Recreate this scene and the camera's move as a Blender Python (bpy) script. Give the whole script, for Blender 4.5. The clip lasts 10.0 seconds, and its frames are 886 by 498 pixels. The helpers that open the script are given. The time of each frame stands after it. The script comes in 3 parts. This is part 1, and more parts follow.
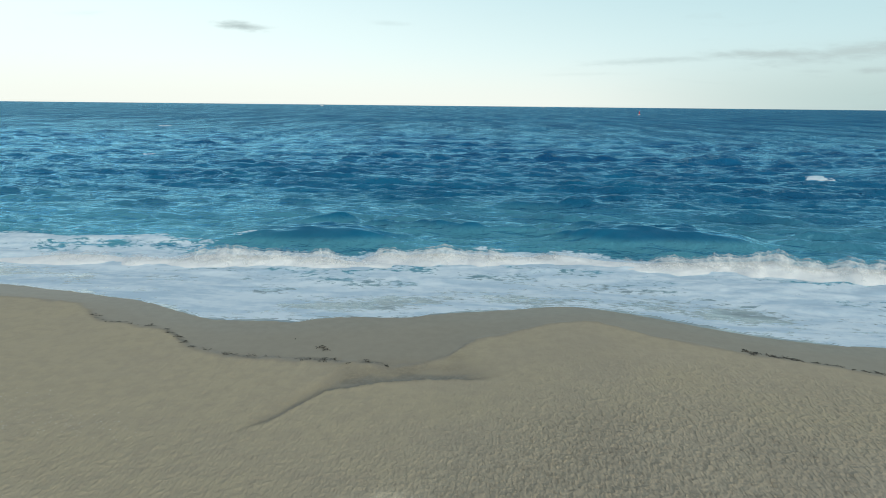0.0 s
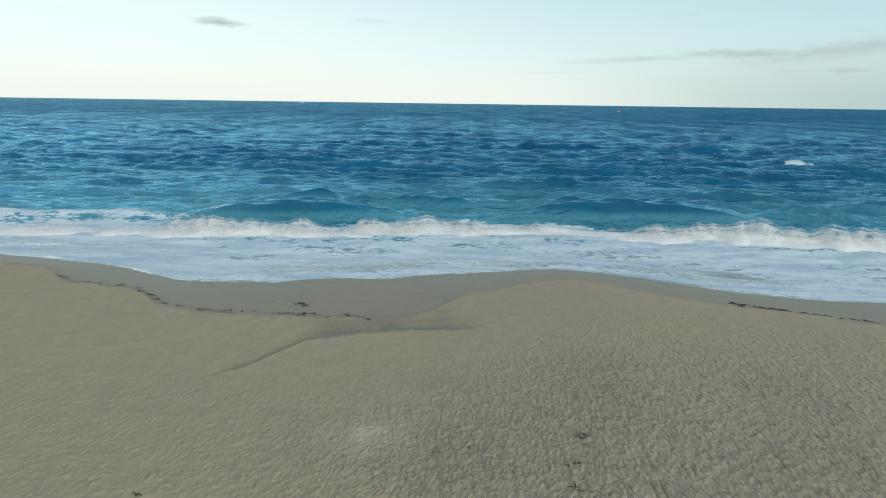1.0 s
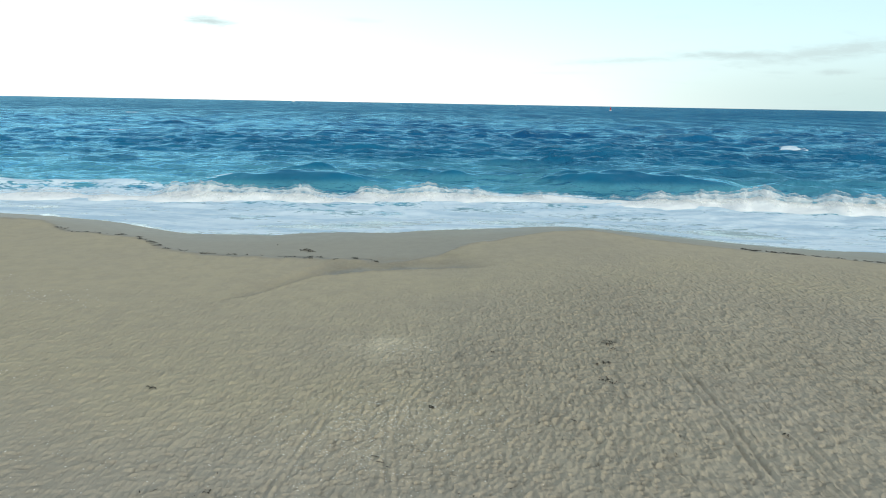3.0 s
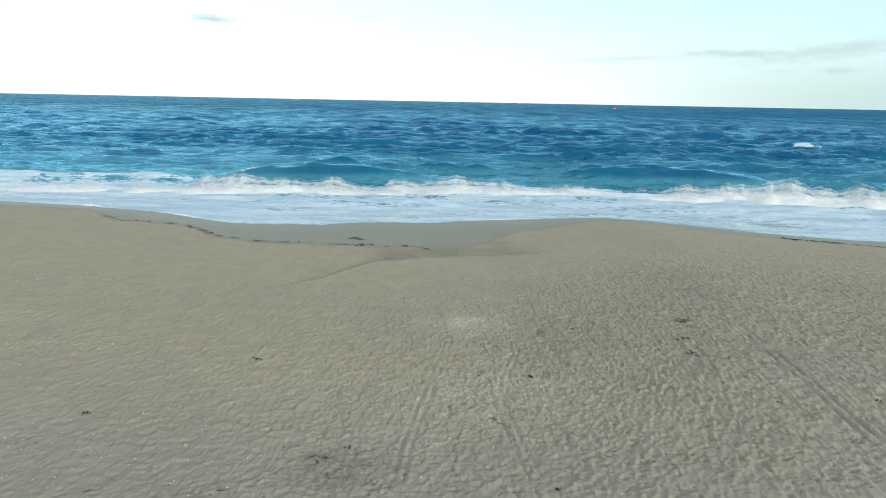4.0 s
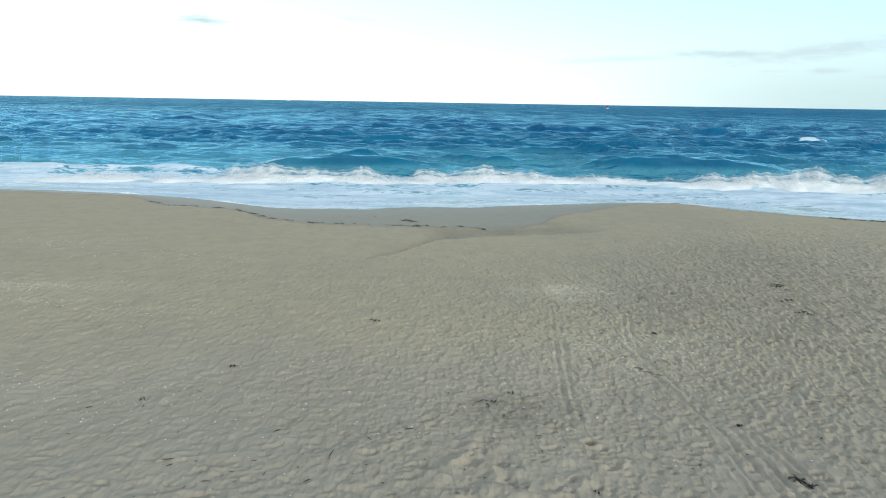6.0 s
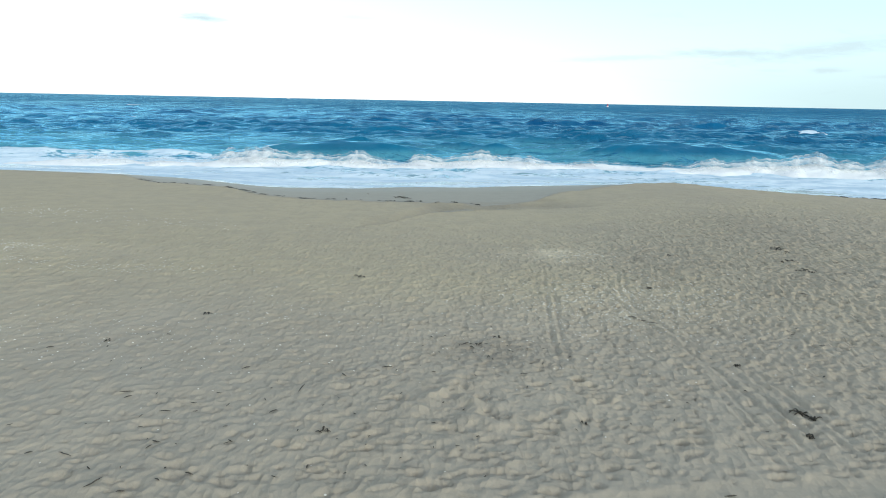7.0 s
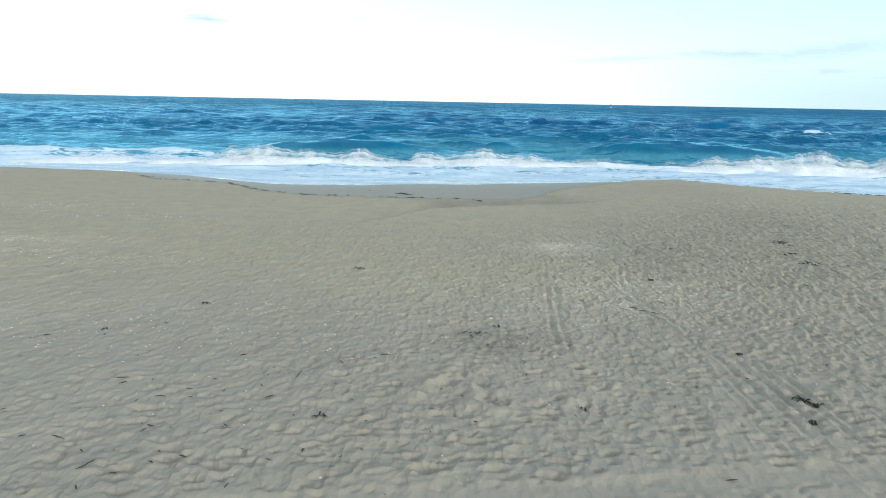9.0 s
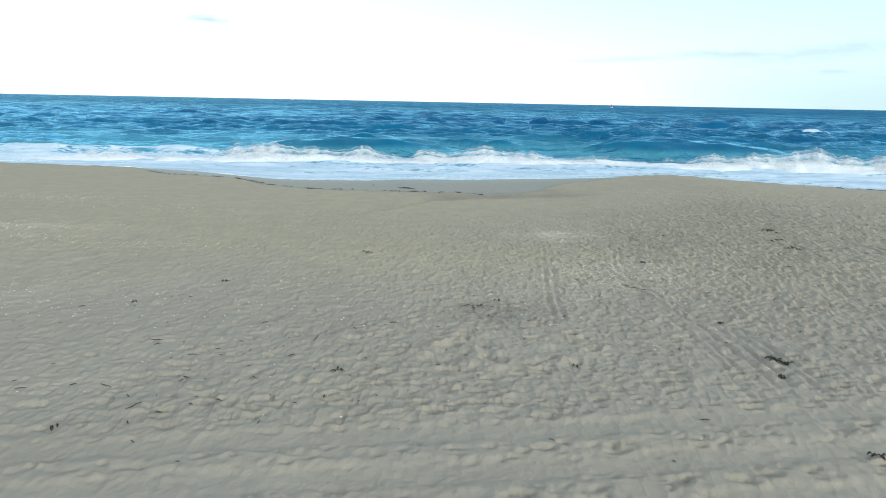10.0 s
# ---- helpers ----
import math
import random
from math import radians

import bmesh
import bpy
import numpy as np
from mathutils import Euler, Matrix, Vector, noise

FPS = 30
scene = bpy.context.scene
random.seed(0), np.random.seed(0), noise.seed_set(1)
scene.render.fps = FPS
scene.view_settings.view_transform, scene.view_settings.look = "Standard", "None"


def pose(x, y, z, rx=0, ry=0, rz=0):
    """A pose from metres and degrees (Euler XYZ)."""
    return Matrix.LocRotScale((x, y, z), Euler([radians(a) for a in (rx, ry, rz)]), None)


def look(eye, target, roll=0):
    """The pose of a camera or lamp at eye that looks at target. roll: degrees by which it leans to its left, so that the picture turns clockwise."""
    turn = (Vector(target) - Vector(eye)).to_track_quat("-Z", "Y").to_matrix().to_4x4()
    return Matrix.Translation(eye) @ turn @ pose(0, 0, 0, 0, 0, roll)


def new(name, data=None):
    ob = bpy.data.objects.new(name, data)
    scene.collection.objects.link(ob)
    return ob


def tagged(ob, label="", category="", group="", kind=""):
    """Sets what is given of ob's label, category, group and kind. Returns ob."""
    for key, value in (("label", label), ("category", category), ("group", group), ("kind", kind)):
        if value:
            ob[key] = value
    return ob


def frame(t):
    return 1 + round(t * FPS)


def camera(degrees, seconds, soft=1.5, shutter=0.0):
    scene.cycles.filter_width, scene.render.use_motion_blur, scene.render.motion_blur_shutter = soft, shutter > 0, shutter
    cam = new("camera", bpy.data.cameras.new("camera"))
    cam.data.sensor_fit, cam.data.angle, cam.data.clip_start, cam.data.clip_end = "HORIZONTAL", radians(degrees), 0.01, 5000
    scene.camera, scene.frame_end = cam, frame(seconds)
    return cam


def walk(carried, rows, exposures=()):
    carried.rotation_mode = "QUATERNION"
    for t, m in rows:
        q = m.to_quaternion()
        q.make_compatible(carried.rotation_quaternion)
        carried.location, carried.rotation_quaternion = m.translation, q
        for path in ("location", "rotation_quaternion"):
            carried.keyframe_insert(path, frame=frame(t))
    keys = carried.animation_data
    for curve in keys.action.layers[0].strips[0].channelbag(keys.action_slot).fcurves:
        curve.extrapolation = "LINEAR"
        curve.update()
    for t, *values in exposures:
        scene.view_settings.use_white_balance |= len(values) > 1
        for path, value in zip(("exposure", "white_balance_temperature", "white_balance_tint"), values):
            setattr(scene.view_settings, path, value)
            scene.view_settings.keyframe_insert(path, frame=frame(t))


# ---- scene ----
cam = camera(71.7, 10.0, soft=1.0)
PATH = [
    (0, (0.423, 0.372, 9.925), (0.332, 2.317, 9.466), 0.6),
    (0.5, (0.386, 0.453, 9.013), (0.337, 2.398, 8.55), 0.7),
    (1, (0.376, 0.627, 8.073), (0.345, 2.572, 7.608), 0.8),
    (1.5, (0.289, 0.821, 7.138), (0.285, 2.766, 6.673), 0.9),
    (2, (0.203, 0.928, 6.383), (0.208, 2.872, 5.916), 0.9),
    (2.5, (0.182, 0.792, 6.104), (0.185, 2.737, 5.638), 1.0),
    (2.7, (0.057, 0.696, 6.052), (0.059, 2.642, 5.588), 1.0),
    (3.8, (-1.464, 0.081, 5.7), (-1.483, 2.026, 5.233), 1.1),
    (4, (-1.907, -0.026, 5.672), (-1.917, 1.919, 5.202), 1.1),
    (4.5, (-2.98, -0.279, 5.639), (-2.99, 1.665, 5.17), 1.0),
    (5, (-3.832, -0.387, 5.675), (-3.829, 1.557, 5.202), 0.8),
    (5.2, (-4.056, -0.401, 5.665), (-4.047, 1.543, 5.195), 0.8),
    (5.75, (-4.190, -0.338, 5.262), (-4.177, 1.606, 4.795), 0.9),
    (6.3, (-4.128, -0.128, 4.539), (-4.112, 1.816, 4.073), 1.0),
    (6.5, (-4.058, -0.049, 4.299), (-4.042, 1.894, 3.829), 1.1),
    (7, (-3.949, -0.04, 4.06), (-3.934, 1.904, 3.589), 1.1),
    (7.5, (-3.918, -0.082, 3.983), (-3.907, 1.861, 3.511), 1.2),
    (8, (-3.926, -0.09, 3.947), (-3.916, 1.854, 3.477), 1.1),
    (8.5, (-3.916, -0.058, 3.919), (-3.909, 1.886, 3.45), 1.2),
    (9, (-3.902, -0.019, 3.897), (-3.896, 1.925, 3.428), 1.1),
    (9.5, (-3.92, -0.209, 3.878), (-3.916, 1.736, 3.41), 1.1),
    (10, (-3.945, -0.672, 3.757), (-3.942, 1.273, 3.289), 1.1),
]
walk(cam, [(t, look(eye, target, roll)) for t, eye, target, roll in PATH],
     exposures=((0, -0.50, 6580, 4), (0.5, -0.58, 6580, 4), (1.0, -0.54, 6580, 4), (1.5, -0.44, 6580, 4), (2.5, -0.17, 6560, 4), (4.5, -0.16, 6450, 4), (6.5, -0.07, 6250, 5), (7.5, 0.01, 6180, 5.5), (9.0, 0.01, 6130, 5), (10, 0.02, 6130, 5)))

# ---- light ----
SUN_EL, SUN_AZ = radians(18), radians(140)
world = bpy.data.worlds.new("world")
scene.world = world
world.use_nodes = True


def node(tree, kind, **values):
    """A shader node with inputs set by name (spaces as _) or index (i0, i1 ...)."""
    n = tree.nodes.new(kind)
    for key, value in values.items():
        if key[0] == "i" and key[1:].isdigit():
            slot = n.inputs[int(key[1:])]
        elif key.replace("_", " ") in n.inputs:
            slot = n.inputs[key.replace("_", " ")]
        else:
            raise KeyError(kind + " " + key)
        if isinstance(value, bpy.types.NodeSocket):
            tree.links.new(value, slot)
        else:
            slot.default_value = value
    return n


def calc(tree, op, a, b=0.0, c=0.0, clamp=False):
    n = tree.nodes.new("ShaderNodeMath")
    n.operation, n.use_clamp = op, clamp
    for slot, value in zip(n.inputs, (a, b, c)):
        if isinstance(value, bpy.types.NodeSocket):
            tree.links.new(value, slot)
        else:
            slot.default_value = value
    return n.outputs[0]


def ramp(tree, fac, lo, hi, a=0.0, b=1.0):
    """Smooth step of fac from lo..hi onto a..b."""
    n = tree.nodes.new("ShaderNodeMapRange")
    n.interpolation_type = "SMOOTHSTEP"
    tree.links.new(fac, n.inputs[0])
    for i, v in enumerate((lo, hi, a, b)):
        n.inputs[1 + i].default_value = v
    return n.outputs[0]


def mix(tree, fac, a, b):
    """Colour mix."""
    n = tree.nodes.new("ShaderNodeMix")
    n.data_type = "RGBA"
    for slot, value in ((n.inputs[0], fac), (n.inputs[6], a), (n.inputs[7], b)):
        if isinstance(value, bpy.types.NodeSocket):
            tree.links.new(value, slot)
        else:
            slot.default_value = value if slot is n.inputs[0] else (*value, 1)
    return n.outputs[2]


def noise_tex(tree, vector, scale, detail=3.0, rough=0.55, distort=0.0):
    n = node(tree, "ShaderNodeTexNoise", Vector=vector, Scale=scale, Detail=detail, Roughness=rough, Distortion=distort)
    return n.outputs[0]


def scaled(tree, vector, sx, sy, sz):
    return node(tree, "ShaderNodeMapping", Vector=vector, Scale=(sx, sy, sz)).outputs[0]


wt = world.node_tree
wt.nodes.clear()
direction = wt.nodes.new("ShaderNodeTexCoord").outputs["Generated"]
split = node(wt, "ShaderNodeSeparateXYZ", i0=direction)
sky = wt.nodes.new("ShaderNodeTexSky")
sky.sky_type, sky.sun_disc = "NISHITA", False
sky.sun_elevation, sky.sun_rotation = SUN_EL, SUN_AZ
sky.air_density, sky.dust_density, sky.ozone_density = 1.0, 1.5, 1.5
clear = node(wt, "ShaderNodeVectorMath", i0=sky.outputs[0])
clear.operation = "SCALE"
clear.inputs["Scale"].default_value = 0.42
# high thin veil: almost white low over the sea, thinner overhead and away from the sun
height = calc(wt, "MAXIMUM", split.outputs[2], 0.0)
veil = ramp(wt, height, 0.06, 0.45, 0.97, 0.62)
side = ramp(wt, calc(wt, "ADD", calc(wt, "MULTIPLY", split.outputs[0], 0.48), calc(wt, "MULTIPLY", height, 2.7)), -0.1, 0.75)
low = ramp(wt, height, 0.0, 0.10)
veil_colour = mix(wt, side, mix(wt, low, (1.36, 1.38, 1.33), (1.30, 1.46, 1.50)), (0.75, 1.03, 1.13))
haze_right = ramp(wt, split.outputs[0], 0.10, 0.62)
veil_colour = mix(wt, calc(wt, "MULTIPLY", haze_right, ramp(wt, height, 0.11, 0.01)), veil_colour, (0.72, 0.91, 0.93))
veil_colour = mix(wt, ramp(wt, height, 0.22, 0.5), veil_colour, (0.53, 0.58, 0.60))
veiled = mix(wt, veil, clear.outputs[0], veil_colour)
# low cloud streaks over the sea, in (azimuth, elevation)
ahead = calc(wt, "MAXIMUM", split.outputs[1], 0.05)
az = calc(wt, "DIVIDE", split.outputs[0], ahead)
el = calc(wt, "DIVIDE", split.outputs[2], ahead)
flat = node(wt, "ShaderNodeCombineXYZ", X=az, Y=el, Z=0.0).outputs[0]
wisp = noise_tex(wt, scaled(wt, flat, 9.0, 60.0, 1.0), 1.0, 4.0, 0.6, 0.6)
ragged = noise_tex(wt, scaled(wt, flat, 26.0, 120.0, 1.0), 1.0, 4.0, 0.6, 0.4)


def cloud(a, e, wide, high, lean, dense):
    """One long cloud, with a ragged edge."""
    da = calc(wt, "SUBTRACT", az, a)
    de = calc(wt, "SUBTRACT", calc(wt, "SUBTRACT", el, e), calc(wt, "MULTIPLY", da, lean))
    r = calc(wt, "SQRT", calc(wt, "ADD", calc(wt, "POWER", calc(wt, "DIVIDE", da, wide), 2.0), calc(wt, "POWER", calc(wt, "DIVIDE", de, high), 2.0)))
    r = calc(wt, "ADD", r, calc(wt, "MULTIPLY", calc(wt, "SUBTRACT", ragged, 0.5), 1.8))
    return ramp(wt, r, 1.35, 0.0, 0.0, dense)


veils = calc(wt, "MULTIPLY", ramp(wt, wisp, 0.56, 0.74), ramp(wt, az, 0.0, 0.5, 0.02, 0.16))
for one in ((-0.368, 0.1165, 0.042, 0.0068, -0.08, 0.92), (-0.135, 0.122, 0.03, 0.004, -0.05, 0.22), (-0.62, 0.135, 0.04, 0.005, 0.0, 0.12),
            (0.61, 0.089, 0.17, 0.0140, 0.13, 0.66), (0.46, 0.080, 0.12, 0.0085, 0.02, 0.75), (0.61, 0.057, 0.035, 0.005, 0.0, 0.6),
            (0.70, 0.049, 0.035, 0.0035, 0.0, 0.32), (0.515, 0.055, 0.03, 0.0028, 0.0, 0.25), (0.28, 0.069, 0.12, 0.0055, 0.05, 0.42),
            (0.17, 0.048, 0.07, 0.003, 0.02, 0.14)):
    veils = calc(wt, "MAXIMUM", veils, cloud(*one))
final = mix(wt, veils, veiled, (0.68, 0.80, 0.83))
bg = node(wt, "ShaderNodeBackground", Color=final, Strength=1.0)
wt.links.new(bg.outputs[0], wt.nodes.new("ShaderNodeOutputWorld").inputs[0])

sun_data = bpy.data.lights.new("sun", "SUN")
sun_data.energy, sun_data.angle, sun_data.color = 1.25, radians(8), (0.95, 1.0, 1.0)
sun = new("sun", sun_data)
sun.matrix_world = look((math.sin(SUN_AZ) * 100, math.cos(SUN_AZ) * 100, math.tan(SUN_EL) * 100), (0, 0, 0))


# ---- materials ----
def material(name):
    m = bpy.data.materials.new(name)
    m.use_nodes = True
    t = m.node_tree
    t.nodes.clear()
    out = t.nodes.new("ShaderNodeOutputMaterial")
    return m, t, out


def place(tree):
    return tree.nodes.new("ShaderNodeNewGeometry").outputs["Position"]


def attr(tree, name):
    n = tree.nodes.new("ShaderNodeAttribute")
    n.attribute_name = name
    return n.outputs["Fac"]


def sand_material():
    m, t, out = material("sand")
    p = place(t)
    wet = attr(t, "wet")
    broad = noise_tex(t, p, 0.35, 4.0)
    patch = noise_tex(t, p, 2.2, 4.0, 0.6)
    grain = noise_tex(t, p, 160.0, 2.0, 0.7)
    grit = noise_tex(t, p, 30.0, 4.0, 0.75)
    dry = mix(t, ramp(t, broad, 0.35, 0.68), (0.400, 0.330, 0.240), (0.465, 0.385, 0.282))
    tawny = calc(t, "MULTIPLY", attr(t, "tawny"), ramp(t, broad, 0.25, 0.6, 0.55, 1.0))
    dry = mix(t, tawny, dry, (0.476, 0.388, 0.250))
    dry = mix(t, ramp(t, patch, 0.35, 0.7, 0.0, 0.5), dry, (0.376, 0.306, 0.214))
    dry = mix(t, ramp(t, grain, 0.45, 0.7, 0.0, 0.35), dry, (0.52, 0.46, 0.37))
    dry = mix(t, ramp(t, grit, 0.60, 0.75, 0.0, 0.35), dry, (0.17, 0.15, 0.12))
    damp = mix(t, ramp(t, patch, 0.3, 0.7), (0.262, 0.218, 0.150), (0.305, 0.254, 0.176))
    dry = mix(t, calc(t, "MULTIPLY", attr(t, "cool"), 0.6), dry, (0.380, 0.330, 0.258))
    colour = mix(t, wet, dry, damp)
    # dark colour for debris, and for the shade painted at the ledge
    dirt_shade = calc(t, "MULTIPLY", attr(t, "wrack_shade"), ramp(t, calc(t, "ADD", calc(t, "MULTIPLY", grit, 0.5), calc(t, "MULTIPLY", noise_tex(t, p, 6.0, 4.0, 0.7), 0.5)), 0.36, 0.56))
    colour = mix(t, dirt_shade, colour, (0.075, 0.062, 0.045))
    shelly = calc(t, "MULTIPLY", attr(t, "shelly"), ramp(t, grit, 0.40, 0.62, 0.25, 1.0), clamp=True)
    colour = mix(t, shelly, colour, (0.70, 0.58, 0.40))
    rough = ramp(t, wet, 0.0, 1.0, 0.95, 0.42)
    lumps = calc(t, "ADD", calc(t, "MULTIPLY", grit, 0.5), noise_tex(t, p, 11.0, 4.0, 0.6))
    strength = ramp(t, wet, 0.0, 1.0, 0.8, 0.12)
    flat = scaled(t, p, 1.05, 0.62, 0.0)
    sway = node(t, "ShaderNodeTexNoise", Vector=flat, Scale=4.0, Detail=2.0)
    bent = node(t, "ShaderNodeVectorMath", i0=flat, i1=node(t, "ShaderNodeVectorMath", i0=sway.outputs["Color"], i1=(0.10, 0.10, 0.0)).outputs[0])
    bent.inputs[1].links[0].from_node.operation = "MULTIPLY"
    # scuffs of two sizes that meet in sharp little ridges, deeper here and shallower there
    hollows = calc(t, "MULTIPLY", noise_tex(t, scaled(t, p, 1.0, 1.1, 0.0), 5.5, 4.0, 0.6), 0.45)
    for cells, much, shift in ((7.4, 1.6, 3.1), (13.5, 1.1, 8.7)):
        cell = node(t, "ShaderNodeTexVoronoi", Vector=bent.outputs[0], Scale=cells)
        moved = node(t, "ShaderNodeMapping", Vector=p, Location=(shift, -shift, 0.0)).outputs[0]
        deep = ramp(t, noise_tex(t, moved, 0.42 * cells, 2.0, 0.5), 0.36, 0.66, 0.45 * much, much)
        hollows = calc(t, "ADD", hollows, calc(t, "MULTIPLY", calc(t, "POWER", cell.outputs["Distance"], 1.7), deep))
    prints = node(t, "ShaderNodeBump", Strength=attr(t, "trodden"), Distance=attr(t, "relief"), Height=hollows)
    bump = node(t, "ShaderNodeBump", Strength=strength, Distance=0.012, Height=lumps, Normal=prints.outputs[0])
    b = node(t, "ShaderNodeBsdfPrincipled", Base_Color=colour, Roughness=rough, Normal=bump.outputs[0])
    b.inputs["Specular IOR Level"].default_value = 0.25
    t.links.new(b.outputs[0], out.inputs[0])
    return m


# the default blue tones paint skylight into wash foam; breakers get sunlit cream
def foam_shader(t, p, cool=(0.54, 0.665, 0.745), warm=(0.79, 0.87, 0.90), rough_by=0.45):
    froth = noise_tex(t, p, 1.6, 4.0, 0.55)
    bump = node(t, "ShaderNodeBump", Strength=rough_by, Distance=0.06, Height=noise_tex(t, p, 4.5, 6.0, 0.7))
    bands = noise_tex(t, scaled(t, p, 0.22, 0.8, 0.5), 1.0, 6.0, 0.62, 0.5)
    tone = mix(t, ramp(t, calc(t, "ADD", calc(t, "MULTIPLY", bands, 0.75), calc(t, "MULTIPLY", froth, 0.25)), 0.40, 0.60), cool, warm)
    b = node(t, "ShaderNodeBsdfPrincipled", Base_Color=tone, Roughness=0.8, Normal=bump.outputs[0])
    b.inputs["Specular IOR Level"].default_value = 0.2
    return b.outputs[0]


def water_material():
    m, t, out = material("sea_water")
    p = place(t)
    foam, shallow = attr(t, "foam"), attr(t, "shallow")
    far = attr(t, "far")
    # pale and dark flecks of distant waves, painted into the base colour
    streak = noise_tex(t, scaled(t, p, 0.055, 0.011, 0.1), 1.0, 5.0, 0.65)
    cloudy = mix(t, far, noise_tex(t, scaled(t, p, 0.12, 0.16, 0.1), 1.0, 4.0), streak)
    deep = mix(t, ramp(t, cloudy, 0.35, 0.65), (0.004, 0.065, 0.176), (0.009, 0.120, 0.252))
    colour = mix(t, shallow, deep, (0.02, 0.19, 0.25))
    colour = mix(t, attr(t, "milky"), colour, (0.13, 0.38, 0.43))
    colour = mix(t, attr(t, "film"), colour, (0.25, 0.295, 0.30))
    # wind ripples of several sizes, long across the wind
    fine = noise_tex(t, scaled(t, p, 1.9, 3.8, 1.0), 1.0, 3.0, 0.55, 0.3)
    coarse = noise_tex(t, scaled(t, p, 0.62, 1.3, 0.3), 1.0, 4.0, 0.58, 0.3)
    ripple = calc(t, "ADD", calc(t, "MULTIPLY", fine, 0.45), calc(t, "MULTIPLY", coarse, 1.35))
    ripple = calc(t, "ADD", ripple, calc(t, "MULTIPLY", noise_tex(t, scaled(t, p, 0.26, 0.42, 0.3), 1.0, 3.0, 0.6, 0.3), 2.6))
    swell = calc(t, "ADD", noise_tex(t, scaled(t, p, 0.20, 0.36, 0.3), 1.0, 4.0, 0.62, 0.4), calc(t, "MULTIPLY", noise_tex(t, scaled(t, p, 0.045, 0.075, 0.1), 1.0, 3.0, 0.55), 3.0))
    heave = node(t, "ShaderNodeBump", Strength=attr(t, "far"), Distance=1.5, Height=swell)
    bump = node(t, "ShaderNodeBump", Strength=attr(t, "chop"), Distance=0.55, Height=ripple, Normal=heave.outputs[0])
    body = node(t, "ShaderNodeBsdfDiffuse", Color=colour, Normal=bump.outputs[0])
    gloss = node(t, "ShaderNodeBsdfGlossy", Color=mix(t, attr(t, "film"), (0.40, 0.80, 0.98), (0.86, 0.90, 0.90)), Roughness=0.13, Normal=bump.outputs[0])
    fresnel = node(t, "ShaderNodeFresnel", IOR=1.333, Normal=bump.outputs[0]).outputs[0]
    # pale and dark wave faces of several sizes, put in as uneven sheen
    near = calc(t, "ADD", noise_tex(t, scaled(t, p, 0.05, 0.12, 1.0), 1.0, 4.0, 0.6), noise_tex(t, scaled(t, p, 0.35, 0.55, 1.0), 1.0, 4.0, 0.65))
    out_there = calc(t, "ADD", noise_tex(t, scaled(t, p, 0.16, 0.035, 1.0), 1.0, 4.0, 0.65), streak)
    flecks = mix(t, far, near, out_there)
    sheen = calc(t, "MULTIPLY", calc(t, "MULTIPLY", fresnel, ramp(t, flecks, 0.84, 1.16, 0.95, 2.0)), attr(t, "glint"), clamp=True)
    # glint scales how much sky is reflected, by place rather than by slope
    b = node(t, "ShaderNodeMixShader", i0=sheen, i1=body.outputs[0], i2=gloss.outputs[0])
    lace1 = node(t, "ShaderNodeTexVoronoi", Vector=scaled(t, p, 0.8, 1.3, 1.0), Scale=2.6)
    warp = noise_tex(t, scaled(t, p, 0.55, 1.5, 1.0), 1.9, 7.0, 0.70, 1.0)
    lace = calc(t, "ADD", calc(t, "MULTIPLY", warp, 0.85), calc(t, "MULTIPLY", lace1.outputs[0], 0.25))
    # foam covers where its thickness beats the lacy threshold
    over = calc(t, "SUBTRACT", calc(t, "ADD", foam, 0.0), lace)
    cover = ramp(t, over, -0.07, 0.07)
    mixed = node(t, "ShaderNodeMixShader", i0=cover, i1=b.outputs[0], i2=foam_shader(t, p))
    t.links.new(mixed.outputs[0], out.inputs[0])
    return m


def foam_material():
    m, t, out = material("breaker_foam")
    t.links.new(foam_shader(t, place(t), (0.82, 0.81, 0.79), (0.95, 0.925, 0.88), 0.3), out.inputs[0])
    return m


def spray_material():
    m, t, out = material("breaker_spray")
    p = place(t)
    wisps = noise_tex(t, p, 1.7, 5.0, 0.6, 0.3)
    cover = ramp(t, calc(t, "SUBTRACT", attr(t, "body"), wisps), -0.34, 0.34)
    mixed = node(t, "ShaderNodeMixShader", i0=cover, i1=t.nodes.new("ShaderNodeBsdfTransparent").outputs[0], i2=foam_shader(t, p, (0.80, 0.79, 0.775), (0.95, 0.925, 0.88), 0.2))
    t.links.new(mixed.outputs[0], out.inputs[0])
    return m


def plain(name, low, high, scale, rough=0.7, bump_by=0.3, metal=0.0):
    """A paint or plant surface that wavers between two tones."""
    m, t, out = material(name)
    p = t.nodes.new("ShaderNodeTexCoord").outputs["Object"]
    n = noise_tex(t, p, scale, 5.0, 0.6)
    b = node(t, "ShaderNodeBsdfPrincipled", Base_Color=mix(t, ramp(t, n, 0.3, 0.7), low, high), Roughness=rough, Metallic=metal,
             Normal=node(t, "ShaderNodeBump", Strength=bump_by, Distance=0.01, Height=n).outputs[0])
    t.links.new(b.outputs[0], out.inputs[0])
    return m


